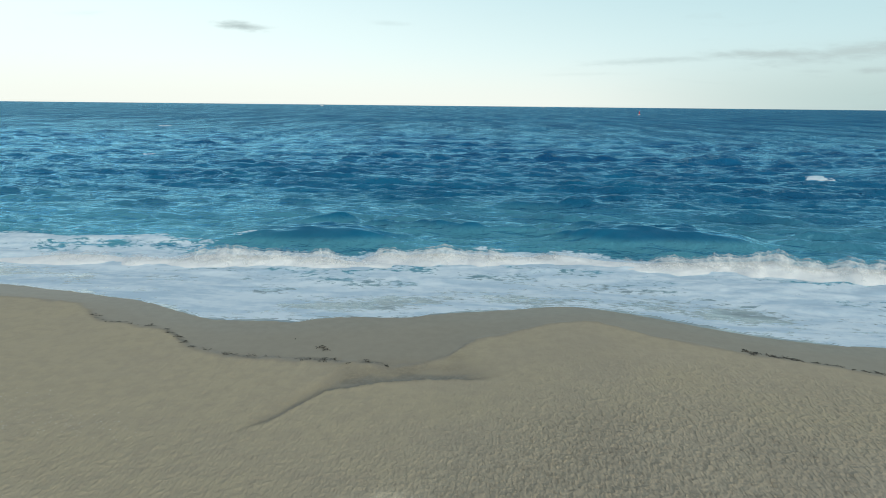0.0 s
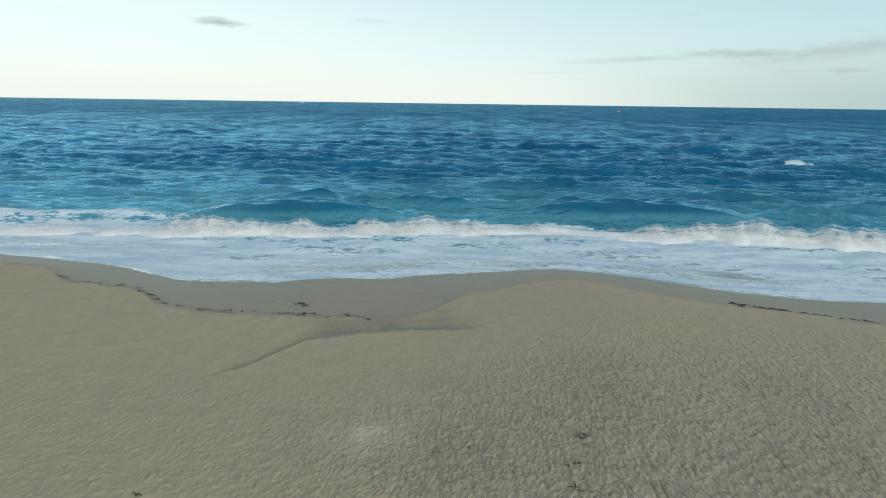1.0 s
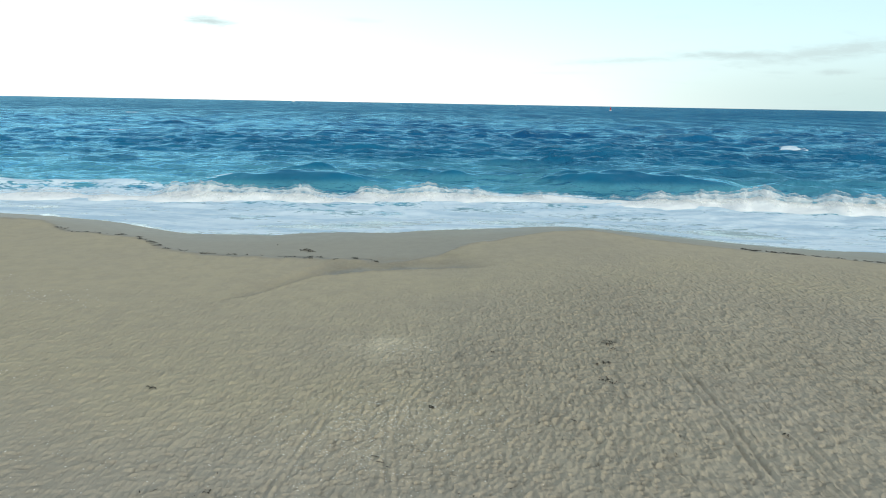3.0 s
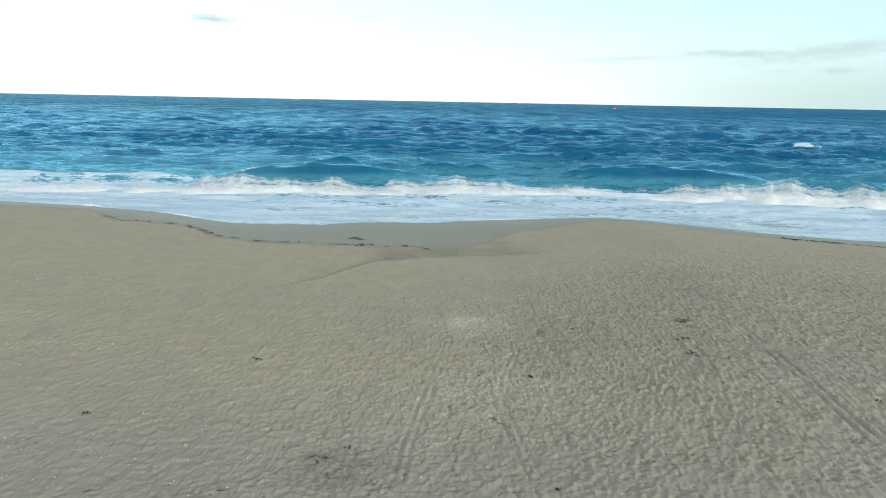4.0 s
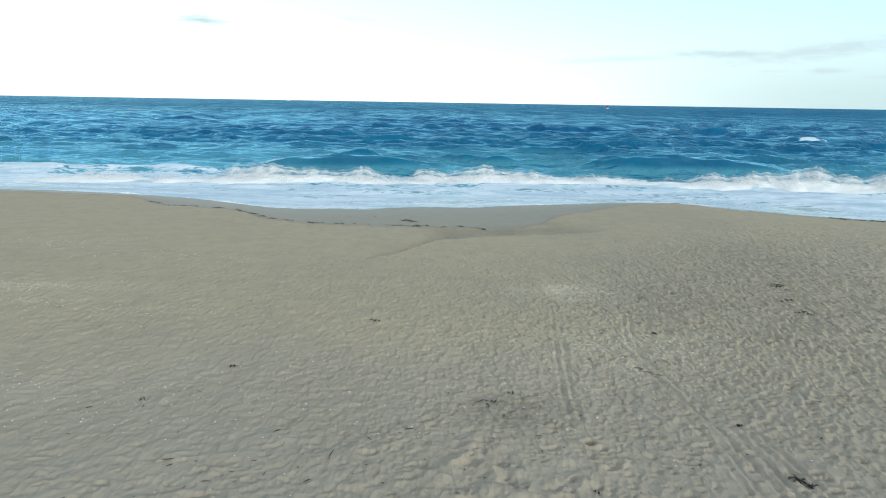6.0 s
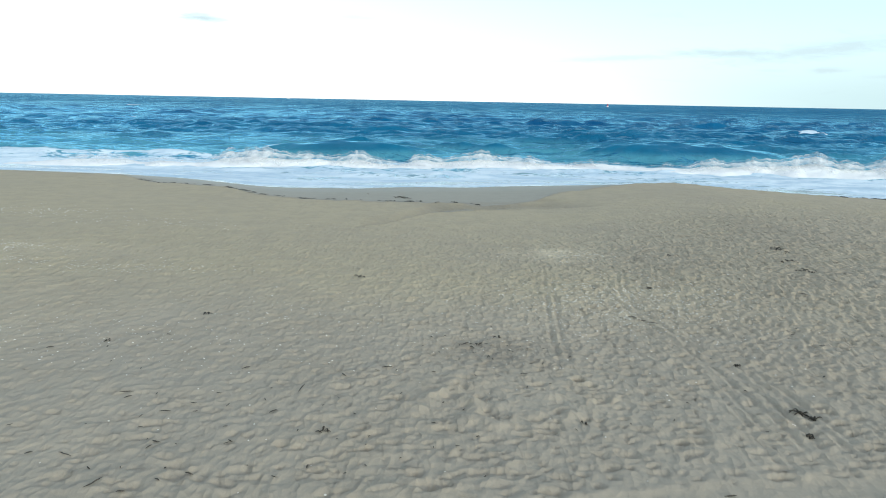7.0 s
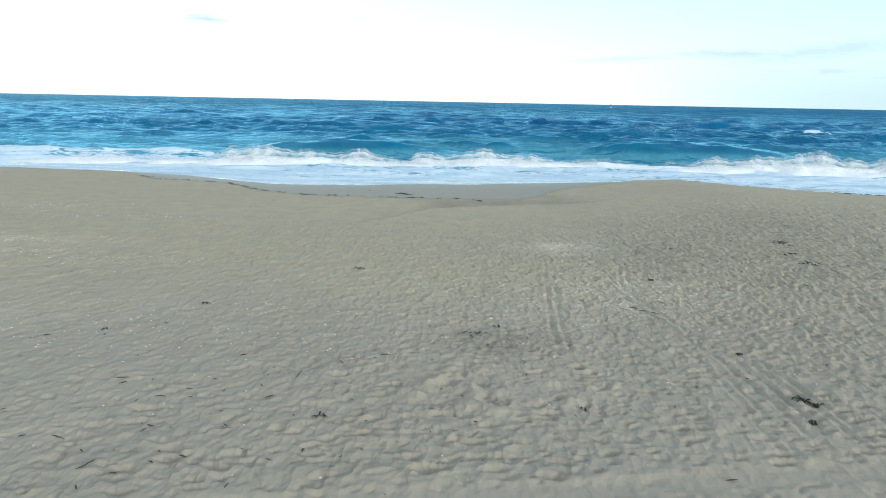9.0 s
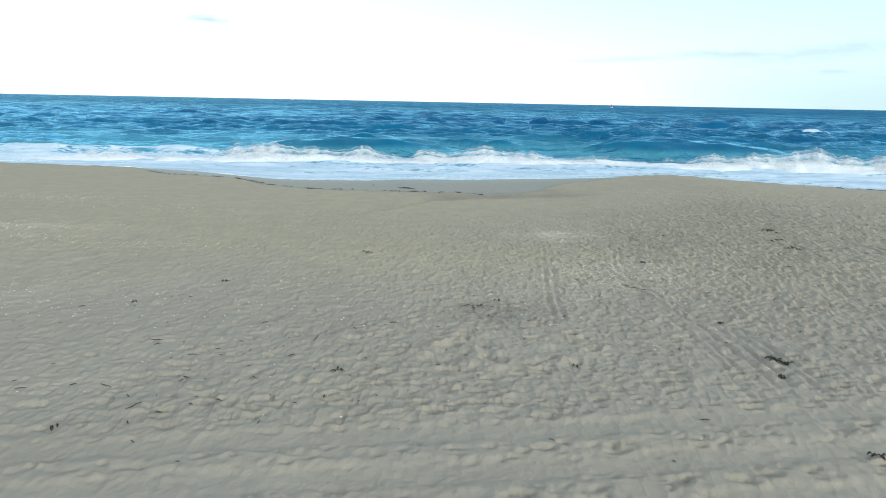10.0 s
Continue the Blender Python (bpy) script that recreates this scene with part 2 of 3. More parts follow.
SAND, WATER, FOAM, SPRAY = sand_material(), water_material(), foam_material(), spray_material()
WEED = plain("dry_seaweed", (0.020, 0.016, 0.010), (0.055, 0.042, 0.024), 30.0)
WOOD = plain("driftwood", (0.035, 0.028, 0.020), (0.10, 0.08, 0.055), 40.0)
SHELL = plain("shell", (0.64, 0.58, 0.47), (0.84, 0.79, 0.70), 60.0, 0.6)
RED = plain("red_buoy_paint", (0.75, 0.04, 0.05), (0.85, 0.08, 0.08), 2.0, 0.5)
WHITE = plain("white_boat_paint", (0.74, 0.74, 0.72), (0.84, 0.84, 0.82), 1.5, 0.4)
DARK = plain("dark_glass", (0.02, 0.025, 0.03), (0.05, 0.06, 0.07), 1.5, 0.2)


# ---- shape of the shore ----
def smooth(a, b, v):
    f = np.clip((np.asarray(v, float) - a) / (b - a), 0, 1)
    return f * f * (3 - 2 * f)


def lattice(ix, iy, seed):
    h = (ix.astype(np.int64) * 374761393 + iy.astype(np.int64) * 668265263 + seed * 1442695041) & 0x7FFFFFFF
    h = ((h ^ (h >> 13)) * 1274126177) & 0x7FFFFFFF
    h = ((h ^ (h >> 16)) * 974634599) & 0x7FFFFFFF
    return ((h ^ (h >> 15)) & 0xFFFFFF) / float(0xFFFFFF) * 2 - 1


def rough2(x, y, seed):
    """Smooth noise from -1 to 1, one wave a unit."""
    x, y = np.broadcast_arrays(np.asarray(x, float), np.asarray(y, float))
    ix, iy = np.floor(x), np.floor(y)
    fx, fy = x - ix, y - iy
    fx, fy = fx * fx * fx * (fx * (fx * 6 - 15) + 10), fy * fy * fy * (fy * (fy * 6 - 15) + 10)
    a, b = lattice(ix, iy, seed), lattice(ix + 1, iy, seed)
    c, d = lattice(ix, iy + 1, seed), lattice(ix + 1, iy + 1, seed)
    return (a * (1 - fx) + b * fx) * (1 - fy) + (c * (1 - fx) + d * fx) * fy


def fractal(x, y, seed, octaves=4, gain=0.5):
    total, amp = 0.0, 1.0
    for k in range(octaves):
        total = total + amp * rough2(x * 2.03 ** k + 17.3 * k, y * 2.03 ** k - 9.1 * k, seed + k)
        amp *= gain
    return total


def bends(x, knots, soft=0.6):
    """A soft line through knots (x, value)."""
    kx, kv = np.array(knots, float).T
    x = np.asarray(x, float)
    return sum(np.interp(x + o * soft, kx, kv) * w for o, w in ((-2, 0.15), (-1, 0.22), (0, 0.26), (1, 0.22), (2, 0.15)))


# waterline, and the edge that the swash has cut into the dry sand
WATERLINE = ((-4000, 40), (-60, 33), (-32, 31.0), (-23.5, 30.3), (-20, 30.0), (-16, 28.8), (-11, 26.2), (-8.8, 26.2), (-5, 27.0), (2, 28.5),
             (6, 29.4), (8.3, 28.2), (12.6, 26.1), (14.5, 25.4), (18.4, 24.8), (26, 22.6), (40, 20.5), (70, 22), (4000, 24))
SWASH_EDGE = ((-4000, 36), (-40.79, 29.12), (-24.59, 28.47), (-18.11, 27.31), (-15.66, 24.89), (-12.62, 24.31), (-10.27, 22.30), (-8.75, 21.70), (-7.23, 21.61), (-3.99, 21.44),
              (-2.27, 21.26), (-0.86, 21.78), (-0.05, 22.40), (0.30, 23.70), (2.40, 24.75), (3.57, 25.45), (5.79, 25.92), (7.72, 24.31), (11.18, 22.71), (12.70, 22.12), (14.63, 21.22), (20.01, 19.13), (40.27, 17.20), (4000, 16))
EDGE_HEIGHT = ((-4000, 0.6), (-40, 0.5), (-20, 0.56), (-16, 0.60), (-11, 0.55), (-5, 0.52), (0, 0.55), (3, 0.75), (6, 0.86), (9, 0.82), (13, 0.80), (25, 0.85), (4000, 0.8))


def sand_level(x, y):
    """Height of the sand without its footprints."""
    line, edge, top = bends(x, WATERLINE), bends(x, SWASH_EDGE, 0.22), bends(x, EDGE_HEIGHT)
    out = y - line
    fore = np.where(out < 0, 0.30 + (top - 0.30) * np.clip((line - y) / (line - edge), 0, 1), 0.30 - 0.085 * out)
    fore = np.maximum(fore, -1.2 - 0.004 * np.clip(out, 0, 1000))
    crest = 1.16 + 0.12 * smooth(0, 10, x) - 0.10 * smooth(-4, -12, x) * smooth(2, 9, y) - 0.06 * smooth(-10, -30, x)
    back = top + 0.035 + (crest - top) * smooth(0, 19, edge - y) ** 0.85
    blend = smooth(-0.25, 0.25, y - edge)
    return back * (1 - blend) + fore * blend


def bowls(x, y, seed):
    """Distance to the middle of the nearest of many scattered cells, one to a unit square."""
    ix, iy = np.floor(x), np.floor(y)
    least = np.full(x.shape, 9.0)
    for a in (-1, 0, 1):
        for b in (-1, 0, 1):
            cx, cy = ix + a, iy + b
            mx, my = cx + 0.5 + 0.42 * lattice(cx, cy, seed), cy + 0.5 + 0.42 * lattice(cx, cy, seed + 1)
            least = np.minimum(least, (x - mx) ** 2 + (y - my) ** 2)
    return least


# ---- ground ----
def graded(start, stop, step, growth, limit, top):
    """Coordinates from start to stop whose step grows."""
    values, sign = [start], 1 if stop > start else -1
    while abs(values[-1] - start) < abs(stop - start):
        values.append(values[-1] + sign * step)
        step = min(step * (growth if abs(values[-1] - start) < limit else 1.3), top)
    return values[1:]


gx = np.array(sorted(graded(-9.4, -3000, 0.022, 1.0125, 42, 400) + list(np.arange(-9.4, 4.401, 0.022)) + graded(4.4, 3000, 0.022, 1.011, 42, 400)))
gy = np.array(sorted(graded(1.9, -500, 0.04, 1.12, 3, 90) + list(np.arange(1.9, 8.001, 0.021)) + graded(8, 4900, 0.021, 1.0078, 29, 400)))
GX, GY = np.meshgrid(gx, gy)
BASE = sand_level(GX, GY)
line_g, edge_g = bends(gx, WATERLINE)[None, :], bends(gx, SWASH_EDGE, 0.22)[None, :]
inland = edge_g - GY
wander = 0.35 * rough2(GX / 0.9, GY / 0.9, 41) + 0.15 * rough2(GX / 0.3, GY / 0.3, 42)
dryness = smooth(-0.1, 0.35, inland + wander * 0.5)
trodden = np.clip(0.30 + 0.75 * smooth(-7, 3, GX + 0.35 * (9 - GY)) + 0.25 * smooth(9, 4, GY), 0, 1) * smooth(0.2, 2.5, inland)
trodden *= 0.35 + 0.65 * smooth(-3.5, 4.0, GX + 0.8 * (17 - GY) - 1.0)

detail = np.zeros_like(BASE)
rng = np.random.default_rng(7)
count = 27000
px, py = rng.uniform(-12, 10, count), rng.uniform(1.2, 17, count)
half_l, half_w = rng.uniform(0.034, 0.085, count), rng.uniform(0.020, 0.042, count)
left_side = smooth(-1.0, -4.5, px)
turn, depth = rng.normal(0.08, 0.35, count) + (1 - left_side) * rng.uniform(-0.8, 1.0, count), rng.uniform(0.008, 0.024, count)
# full footprints of people who walked along the beach
big = rng.uniform(0, 1, count) < 0.03 + 0.09 * smooth(6.5, 4.5, py)
half_l, half_w = np.where(big, rng.uniform(0.10, 0.14, count), half_l), np.where(big, rng.uniform(0.045, 0.062, count), half_w)
turn, depth = np.where(big, rng.normal(0.06, 0.18, count), turn), np.where(big, rng.uniform(0.022, 0.038, count), depth)
keep = rng.uniform(0, 1, count)
for k in range(count):
    i, j = np.searchsorted(gx, px[k]), np.searchsorted(gy, py[k])
    if i >= len(gx) or j >= len(gy):
        continue
    w = trodden[j, i]
    if keep[k] > 0.4 + 0.6 * w:
        continue
    reach = half_l[k] * 1.6
    a, b = np.searchsorted(gx, (px[k] - reach, px[k] + reach))
    c, d = np.searchsorted(gy, (py[k] - reach, py[k] + reach))
    dx, dy = gx[None, a:b] - px[k], gy[c:d, None] - py[k]
    u = (dx * math.cos(turn[k]) + dy * math.sin(turn[k])) / half_l[k]
    v = (-dx * math.sin(turn[k]) + dy * math.cos(turn[k])) / half_w[k]
    r = np.sqrt(u * u + v * v)
    bowl = np.clip(1 - r * r, 0, 1) ** 1.3
    rim = np.exp(-((r - 1.15) / 0.17) ** 2) * (0.30 + 0.10 * u)
    detail[c:d, a:b] += depth[k] * (0.5 + 0.5 * w) * (rim - bowl)
detail = np.clip(detail, -0.05, 0.03)
# scuffed hollows that meet in sharp little ridges
near = (GY > 1) & (GY < 17) & (GX > -14) & (GX < 16)
ux = GX[near] / 0.125 + 0.45 * rough2(GX[near] / 0.3, GY[near] / 0.3, 15) + 1.6 * rough2(GX[near] / 1.1, GY[near] / 1.1, 18)
uy = GY[near] / 0.15 + 0.45 * rough2(GX[near] / 0.3, GY[near] / 0.3, 16) + 1.6 * rough2(GX[near] / 1.1, GY[near] / 1.1, 19)
slim = 1 - 0.36 * smooth(-0.5, 3.0, GX[near])
pits = np.clip(bowls(ux, uy * slim, 31), 0, 0.6) - 0.2 + 0.25 * (np.clip(bowls(ux * 0.55 + 7, uy * 0.6, 33), 0, 0.7) - 0.25)
long = np.clip(bowls(ux * 0.80 + 0.3 * uy, uy * 1.45, 35), 0, 0.6) - 0.2 + 0.15 * (np.clip(bowls(ux * 0.3 + 3, uy * 0.7, 37), 0, 0.7) - 0.25)
right = smooth(-4.5, 0.5, GX[near] + 0.4 * rough2(GX[near] / 1.5, GY[near] / 1.5, 38))
pits = pits * right + 0.8 * long * (1 - right)
fx = GX[near] / 0.075 + 0.5 * rough2(GX[near] / 0.2, GY[near] / 0.2, 91) + 1.3 * rough2(GX[near] / 0.7, GY[near] / 0.7, 92)
fy = GY[near] / 0.085 + 0.5 * rough2(GX[near] / 0.2, GY[near] / 0.2, 93) + 1.3 * rough2(GX[near] / 0.7, GY[near] / 0.7, 94)
pits = pits + 0.22 * (np.clip(bowls(fx, fy, 95), 0, 0.7) - 0.25) * (0.6 + 0.8 * rough2(GX[near] / 0.5, GY[near] / 0.5, 96))
rightness = smooth(-5.0, 0.5, GX[near])
detail[near] += 0.080 * (0.25 + 0.12 * rightness + (0.25 + 0.16 * rightness) * smooth(4.8, 8.5, GY[near]) * (1 - 0.35 * smooth(8.5, 11, GY[near]))) * pits * dryness[near] * (0.12 + 0.88 * trodden[near]) * smooth(17, 12, GY[near]) * smooth(-14, -11, GX[near]) * smooth(16, 12, GX[near]) * (0.80 + 0.25 * rough2(GX[near] / 0.9, GY[near] / 0.9, 17))
detail += dryness * (0.006 * fractal(GX / 0.40, GY / 0.40, 3, 2) + 0.006 * rough2(GX / 0.17, GY / 0.13, 9))
wind = dryness * smooth(2.0, -5.0, GX) * (0.007 * rough2(GX / 0.24, GY / 0.14, 21) + 0.009 * rough2(GX / 0.12, GY / 0.07, 22))
detail += wind

# vehicle ruts that cross the beach, running a little towards the sea
rut = GY - (3.99 + 0.125 * (GX + 3.84) + 0.04 * rough2(GX / 1.5, 0.0, 51))
for centre, wide, deep in ((-0.24, 0.14, 0.012), (-0.78, 0.15, 0.015), (-1.35, 0.16, 0.012)):
    bed = np.exp(-((rut - centre) / wide) ** 4)
    tread = 0.004 * np.sin(GX / 0.055 * 2.0) * np.exp(-((rut - centre - wide) / 0.06) ** 2)
    lip = 0.007 * np.exp(-((rut - centre - wide * 1.35) / 0.055) ** 2) + 0.005 * np.exp(-((rut - centre + wide * 1.35) / 0.06) ** 2)
    detail = detail * (1 - 0.75 * bed) - deep * bed + tread + lip
strip = smooth(-1.9, -1.6, rut) * smooth(0.15, -0.1, rut)
packed = 1 - 0.55 * strip
# narrow drag marks
for knots, gap, cut in ((((6.59, -2.46), (7.71, -2.35), (8.73, -2.22), (9.86, -2.08), (11.49, -1.85)), 0.13, 0.018), (((8.34, -1.08), (8.85, -1.00), (9.97, -0.81), (10.99, -0.55)), 0.13, 0.018),
                   (((4.68, -0.64), (6.20, -0.67), (6.92, -0.78), (9.46, -1.10)), 0.16, 0.022), (((4.5, -0.28), (5.4, -0.34), (6.3, -0.42)), 0.12, 0.024), (((4.4, -1.05), (5.2, -0.98), (6.1, -0.95)), 0.10, 0.018), (((7.57, 4.07), (8.29, 4.12), (9.51, 4.21), (11.65, 4.27)), 0.17, 0.034), (((7.0, 4.95), (8.2, 5.05), (9.6, 5.15)), 0.14, 0.022)):
    ky, kx = np.array(knots).T
    mid = GX - np.interp(GY, ky, kx) + 0.02 * rough2(GY / 0.25, 0.0, 57)
    live = smooth(ky[0] - 0.3, ky[0] + 0.4, GY) * smooth(ky[-1] + 0.3, ky[-1] - 0.4, GY)
    for side_of in (-0.5, 0.5):
        off = mid - side_of * gap
        detail = detail * (1 - 0.5 * live * np.exp(-(off / 0.06) ** 4)) + live * (0.8 + 0.5 * rough2(GX / 0.2, GY / 0.3, 58)) * (-cut * np.exp(-(off / 0.042) ** 2) + 0.5 * cut * np.exp(-((np.abs(off) - 0.055) / 0.02) ** 2))
# a heap of kicked-up lumps, and a hole
for k in range(46):
    mx, my, mr = rng.normal(-3.75, 0.42), rng.normal(5.5, 0.22), rng.uniform(0.05, 0.09)
    detail += 0.034 * np.exp(-(((GX - mx) / mr) ** 2 + ((GY - my) / mr) ** 2)) * (1 if k % 3 else -0.8)
hole = np.hypot(GX + 2.41, GY - 6.08)
detail += -0.10 * np.exp(-(hole / 0.06) ** 4) + 0.018 * np.exp(-((hole - 0.10) / 0.035) ** 2)
# a little ledge left by an older swash
ky, kx = np.array(((-6.68, 15.41), (-5.45, 16.85), (-4.30, 18.95), (-3.05, 19.65), (-1.90, 19.95), (-0.54, 20.10), (1.38, 20.0))).T
ledge = GY - np.interp(GX, ky, kx) - 0.10 * rough2(GX / 0.5, 0.0, 61) - 0.05 * rough2(GX / 0.16, GY / 0.2, 62)
live = smooth(-6.6, -4.6, GX) * smooth(1.8, -0.4, GX)
detail -= live * 0.12 * smooth(-0.15, 0.2, ledge) * smooth(2.2, 0.4, ledge)
detail += live * 0.025 * np.exp(-((ledge + 0.15) / 0.2) ** 2)
# the cut edge of the swash is crumbled
detail += 0.02 * np.exp(-(inland / 0.35) ** 2) * fractal(GX / 0.4, GY / 0.3, 71, 3)
LEVEL = BASE + detail


def ground_z(x, y):
    """Height of the finished sand."""
    i, j = np.clip(np.searchsorted(gx, x) - 1, 0, len(gx) - 2), np.clip(np.searchsorted(gy, y) - 1, 0, len(gy) - 2)
    fx, fy = (x - gx[i]) / (gx[i + 1] - gx[i]), (y - gy[j]) / (gy[j + 1] - gy[j])
    return float((LEVEL[j, i] * (1 - fx) + LEVEL[j, i + 1] * fx) * (1 - fy) + (LEVEL[j + 1, i] * (1 - fx) + LEVEL[j + 1, i + 1] * fx) * fy)


def sheet(name, X, Y, Z, mat_of, values=None):
    """A smooth grid mesh with point attributes."""
    rows, cols = Z.shape
    me = bpy.data.meshes.new(name)
    me.vertices.add(rows * cols)
    me.vertices.foreach_set("co", np.stack([X, Y, Z], -1).astype(np.float32).ravel())
    k = np.arange(rows * cols, dtype=np.int32).reshape(rows, cols)
    quads = np.stack([k[:-1, :-1], k[:-1, 1:], k[1:, 1:], k[1:, :-1]], -1).reshape(-1, 4)
    me.loops.add(quads.size)
    me.loops.foreach_set("vertex_index", quads.ravel())
    me.polygons.add(len(quads))
    me.polygons.foreach_set("loop_start", np.arange(0, quads.size, 4, dtype=np.int32))
    me.polygons.foreach_set("use_smooth", np.ones(len(quads), dtype=bool))
    me.update(calc_edges=True)
    for key, v in (values or {}).items():
        me.attributes.new(key, "FLOAT", "POINT").data.foreach_set("value", np.broadcast_to(v, Z.shape).astype(np.float32).ravel())
    me.materials.append(mat_of)
    return new(name, me)


wetness = (1 - dryness) * (0.75 + 0.25 * smooth(-2.5, -0.5, GY - line_g))
soak = ledge + 0.35 * rough2(GX / 0.8, GY / 0.5, 63) + 0.25 * smooth(-3, 0, GX)
wetness = np.maximum(wetness, live * smooth(-0.06, 0.05, ledge) * np.maximum(smooth(1.0, 0.4, soak), 0.45 * smooth(2.4, 1.0, soak)))
SHELL_BEDS = ((-1.35, 12.75, 0.85, 0.6, 2.4), (-1.06, 9.05, 1.3, 1.3, 0.6), (-12.32, 12.30, 2.5, 0.7, 0.6), (-9.75, 7.64, 2.0, 0.8, 0.35), (-4.71, 9.63, 2.5, 1.0, 0.25))
shelly = np.zeros_like(BASE)
for sx, sy, rx, ry, much in SHELL_BEDS:
    shelly = np.maximum(shelly, 0.6 * much * np.exp(-((GX - sx) / rx) ** 2 - ((GY - sy) / ry) ** 2) * (0.7 + 0.6 * rough2(GX / 0.4, GY / 0.4, 81)))
wrack_shade = np.exp(-((inland + 0.10 + 0.12 * rough2(GX / 0.7, 0.0, 65)) / 0.13) ** 2) * np.maximum((0.6 * smooth(-17.5, -16, GX) + 0.4 * smooth(-13.5, -11, GX)) * (0.50 * smooth(1.4, 0.2, GX) + 0.50 * smooth(-1.8, -3.4, GX)), 0.6 * smooth(10, 12, GX)) * (0.55 + 0.5 * rough2(GX / 0.8, GY / 0.8, 66))
# the ledge line's dark colour holds debris and the ledge's own shade
wrack_shade = np.maximum(wrack_shade, 1.0 * live * np.exp(-((ledge - 0.06) / 0.20) ** 2) * (0.85 + 0.35 * rough2(GX / 0.5, GY / 0.5, 67)))
# darker smear between the ledge and the swash edge
wrack_shade = np.maximum(wrack_shade, 0.32 * smooth(-4.9, -3.6, GX) * smooth(1.0, -0.4, GX) * smooth(0.0, 0.2, ledge) * smooth(-0.15, 0.35, inland) * (0.55 + 0.65 * rough2(GX / 0.9, GY / 0.4, 68)))
wrack_shade = np.maximum(wrack_shade, 0.35 * np.exp(-((GX + 3.1) / 0.8) ** 2 - ((GY - 6.9) / 0.5) ** 2))
tawny = np.clip((0.28 + 0.72 * smooth(2.5, -4.5, GX + 0.5 * (GY - 14))) * smooth(6.5, 11.5, GY) + 0.5 * smooth(13, 18, GY) + 0.25 * rough2(GX / 2.5, GY / 2.0, 83), 0, 1) * dryness
cool = dryness * smooth(9.5, 4.5, GY + 0.8 * rough2(GX / 1.8, GY / 1.2, 84)) * (0.7 + 0.3 * rough2(GX / 0.8, GY / 0.5, 85))
ground = sheet("ground", GX, GY, LEVEL, SAND, {"wet": wetness, "shelly": shelly, "wrack_shade": np.clip(wrack_shade, 0, 1), "trodden": dryness * packed * np.clip(0.10 + 0.85 * trodden * smooth(26, 15, GY) + 0.30 * smooth(19, 12, GY), 0, 1), "relief": 0.022 + 0.028 * smooth(5, 13, GY), "tawny": tawny, "cool": cool})
tagged(ground, "pale grey-brown beach sand full of old footprints, damp and smooth by the water", "sand", kind="structure")

# ---- sea ----
rows = [18.0]
while rows[-1] < 4900:
    rows.append(rows[-1] + 0.115 * max(1.0, rows[-1] / 40) ** 1.6)
sy = np.array(rows)
su = np.concatenate([-np.linspace(4, 0.94, 14)[:-1], np.linspace(-0.94, 0.94, 720), np.linspace(0.94, 4, 14)[1:]])
SY, SU = np.meshgrid(sy, su, indexing="ij")
SX = -1.5 + SU * (SY + 4)
gap_y = np.gradient(sy)[:, None] * np.ones_like(SX)
gap_x = (SY + 4) * 0.0026
lap = bends(SX, WATERLINE) + 0.35 * rough2(SX / 2.6, 0.0, 101) + 0.45 * np.abs(rough2(SX / 3.1, 0.0, 102)) - 0.15 + 0.05 * rough2(SX / 0.35, 0.0, 103)
out = SY - lap
waves, push_x, push_y = np.zeros_like(SX), np.zeros_like(SX), np.zeros_like(SX)
wr = np.random.default_rng(11)
for k in range(130):
    length = 0.8 * (24 / 0.8) ** (k / 129)
    heading = wr.normal(0.05, 0.18) if length > 6 else wr.normal(0.06, 0.26)
    sx1, cx1 = math.sin(heading), math.cos(heading)
    amp = 0.0140 * length ** 0.70 * (0.95 if length < 2.2 else 0.30 + 0.86 * math.exp(-((length - 3.0) / 2.2) ** 2)) * wr.uniform(0.5, 1.4)
    fine = amp * smooth(1.5, 2.6, length / (gap_y * abs(cx1) + gap_x * abs(sx1) + 1e-6))
    ph = 2 * math.pi / length * (sx1 * SX + cx1 * SY) + wr.uniform(0, 6.28)
    waves += fine * np.cos(ph)
    swing = fine * np.sin(ph)
    push_x -= sx1 * swing
    push_y -= cx1 * swing
# sharp crests over broad, flat troughs
usual = float(waves[: len(sy) // 2].std())
waves = usual * (np.exp(np.clip(0.35 * waves / usual, -2, 1.2)) - 1.06) / 0.35
groups = 0.85 + 0.30 * rough2(SX / 28, SY / 22, 111) + 0.14 * rough2(SX / 9, SY / 12, 112)
open_sea = waves * np.clip(groups, 0.4, 1.6) * (0.22 + 0.63 * smooth(8, 20, out) + 0.15 * smooth(15, 95, out))


def roller(x, y, line, front, back, tall):
    """A shoaling wave: steep towards the beach, long behind."""
    q = y - line
    return tall * np.where(q < 0, np.exp(-(np.abs(q) / front) ** 2.0), np.exp(-(q / back) ** 1.5))


def hump(x, mid, wide):
    return np.exp(-((x - mid) / wide) ** 4)


sea_bend = 0.6 * rough2(SX / 9, 0.0, 121)
open_sea += roller(SX, SY, 43.5 + 0.05 * SX + sea_bend, 1.3, 4.5, (0.80 * np.exp(-np.abs((SX + 10.5) / 6.0) ** 2.0) + 0.25) * (1 + 0.35 * rough2(SX / 2.5, 0.0, 126)))
open_sea += roller(SX, SY, 45.5 - 0.06 * SX + sea_bend, 1.3, 5.0, 1.0 * hump(SX, 14, 6.5) * (1 + 0.3 * rough2(SX / 3, 0.0, 127)))
open_sea += roller(SX, SY, 57 + 0.03 * SX + 1.5 * rough2(SX / 14, 0.0, 122), 3.0, 6.0, 0.42 + 0.22 * rough2(SX / 16, 0.0, 123))
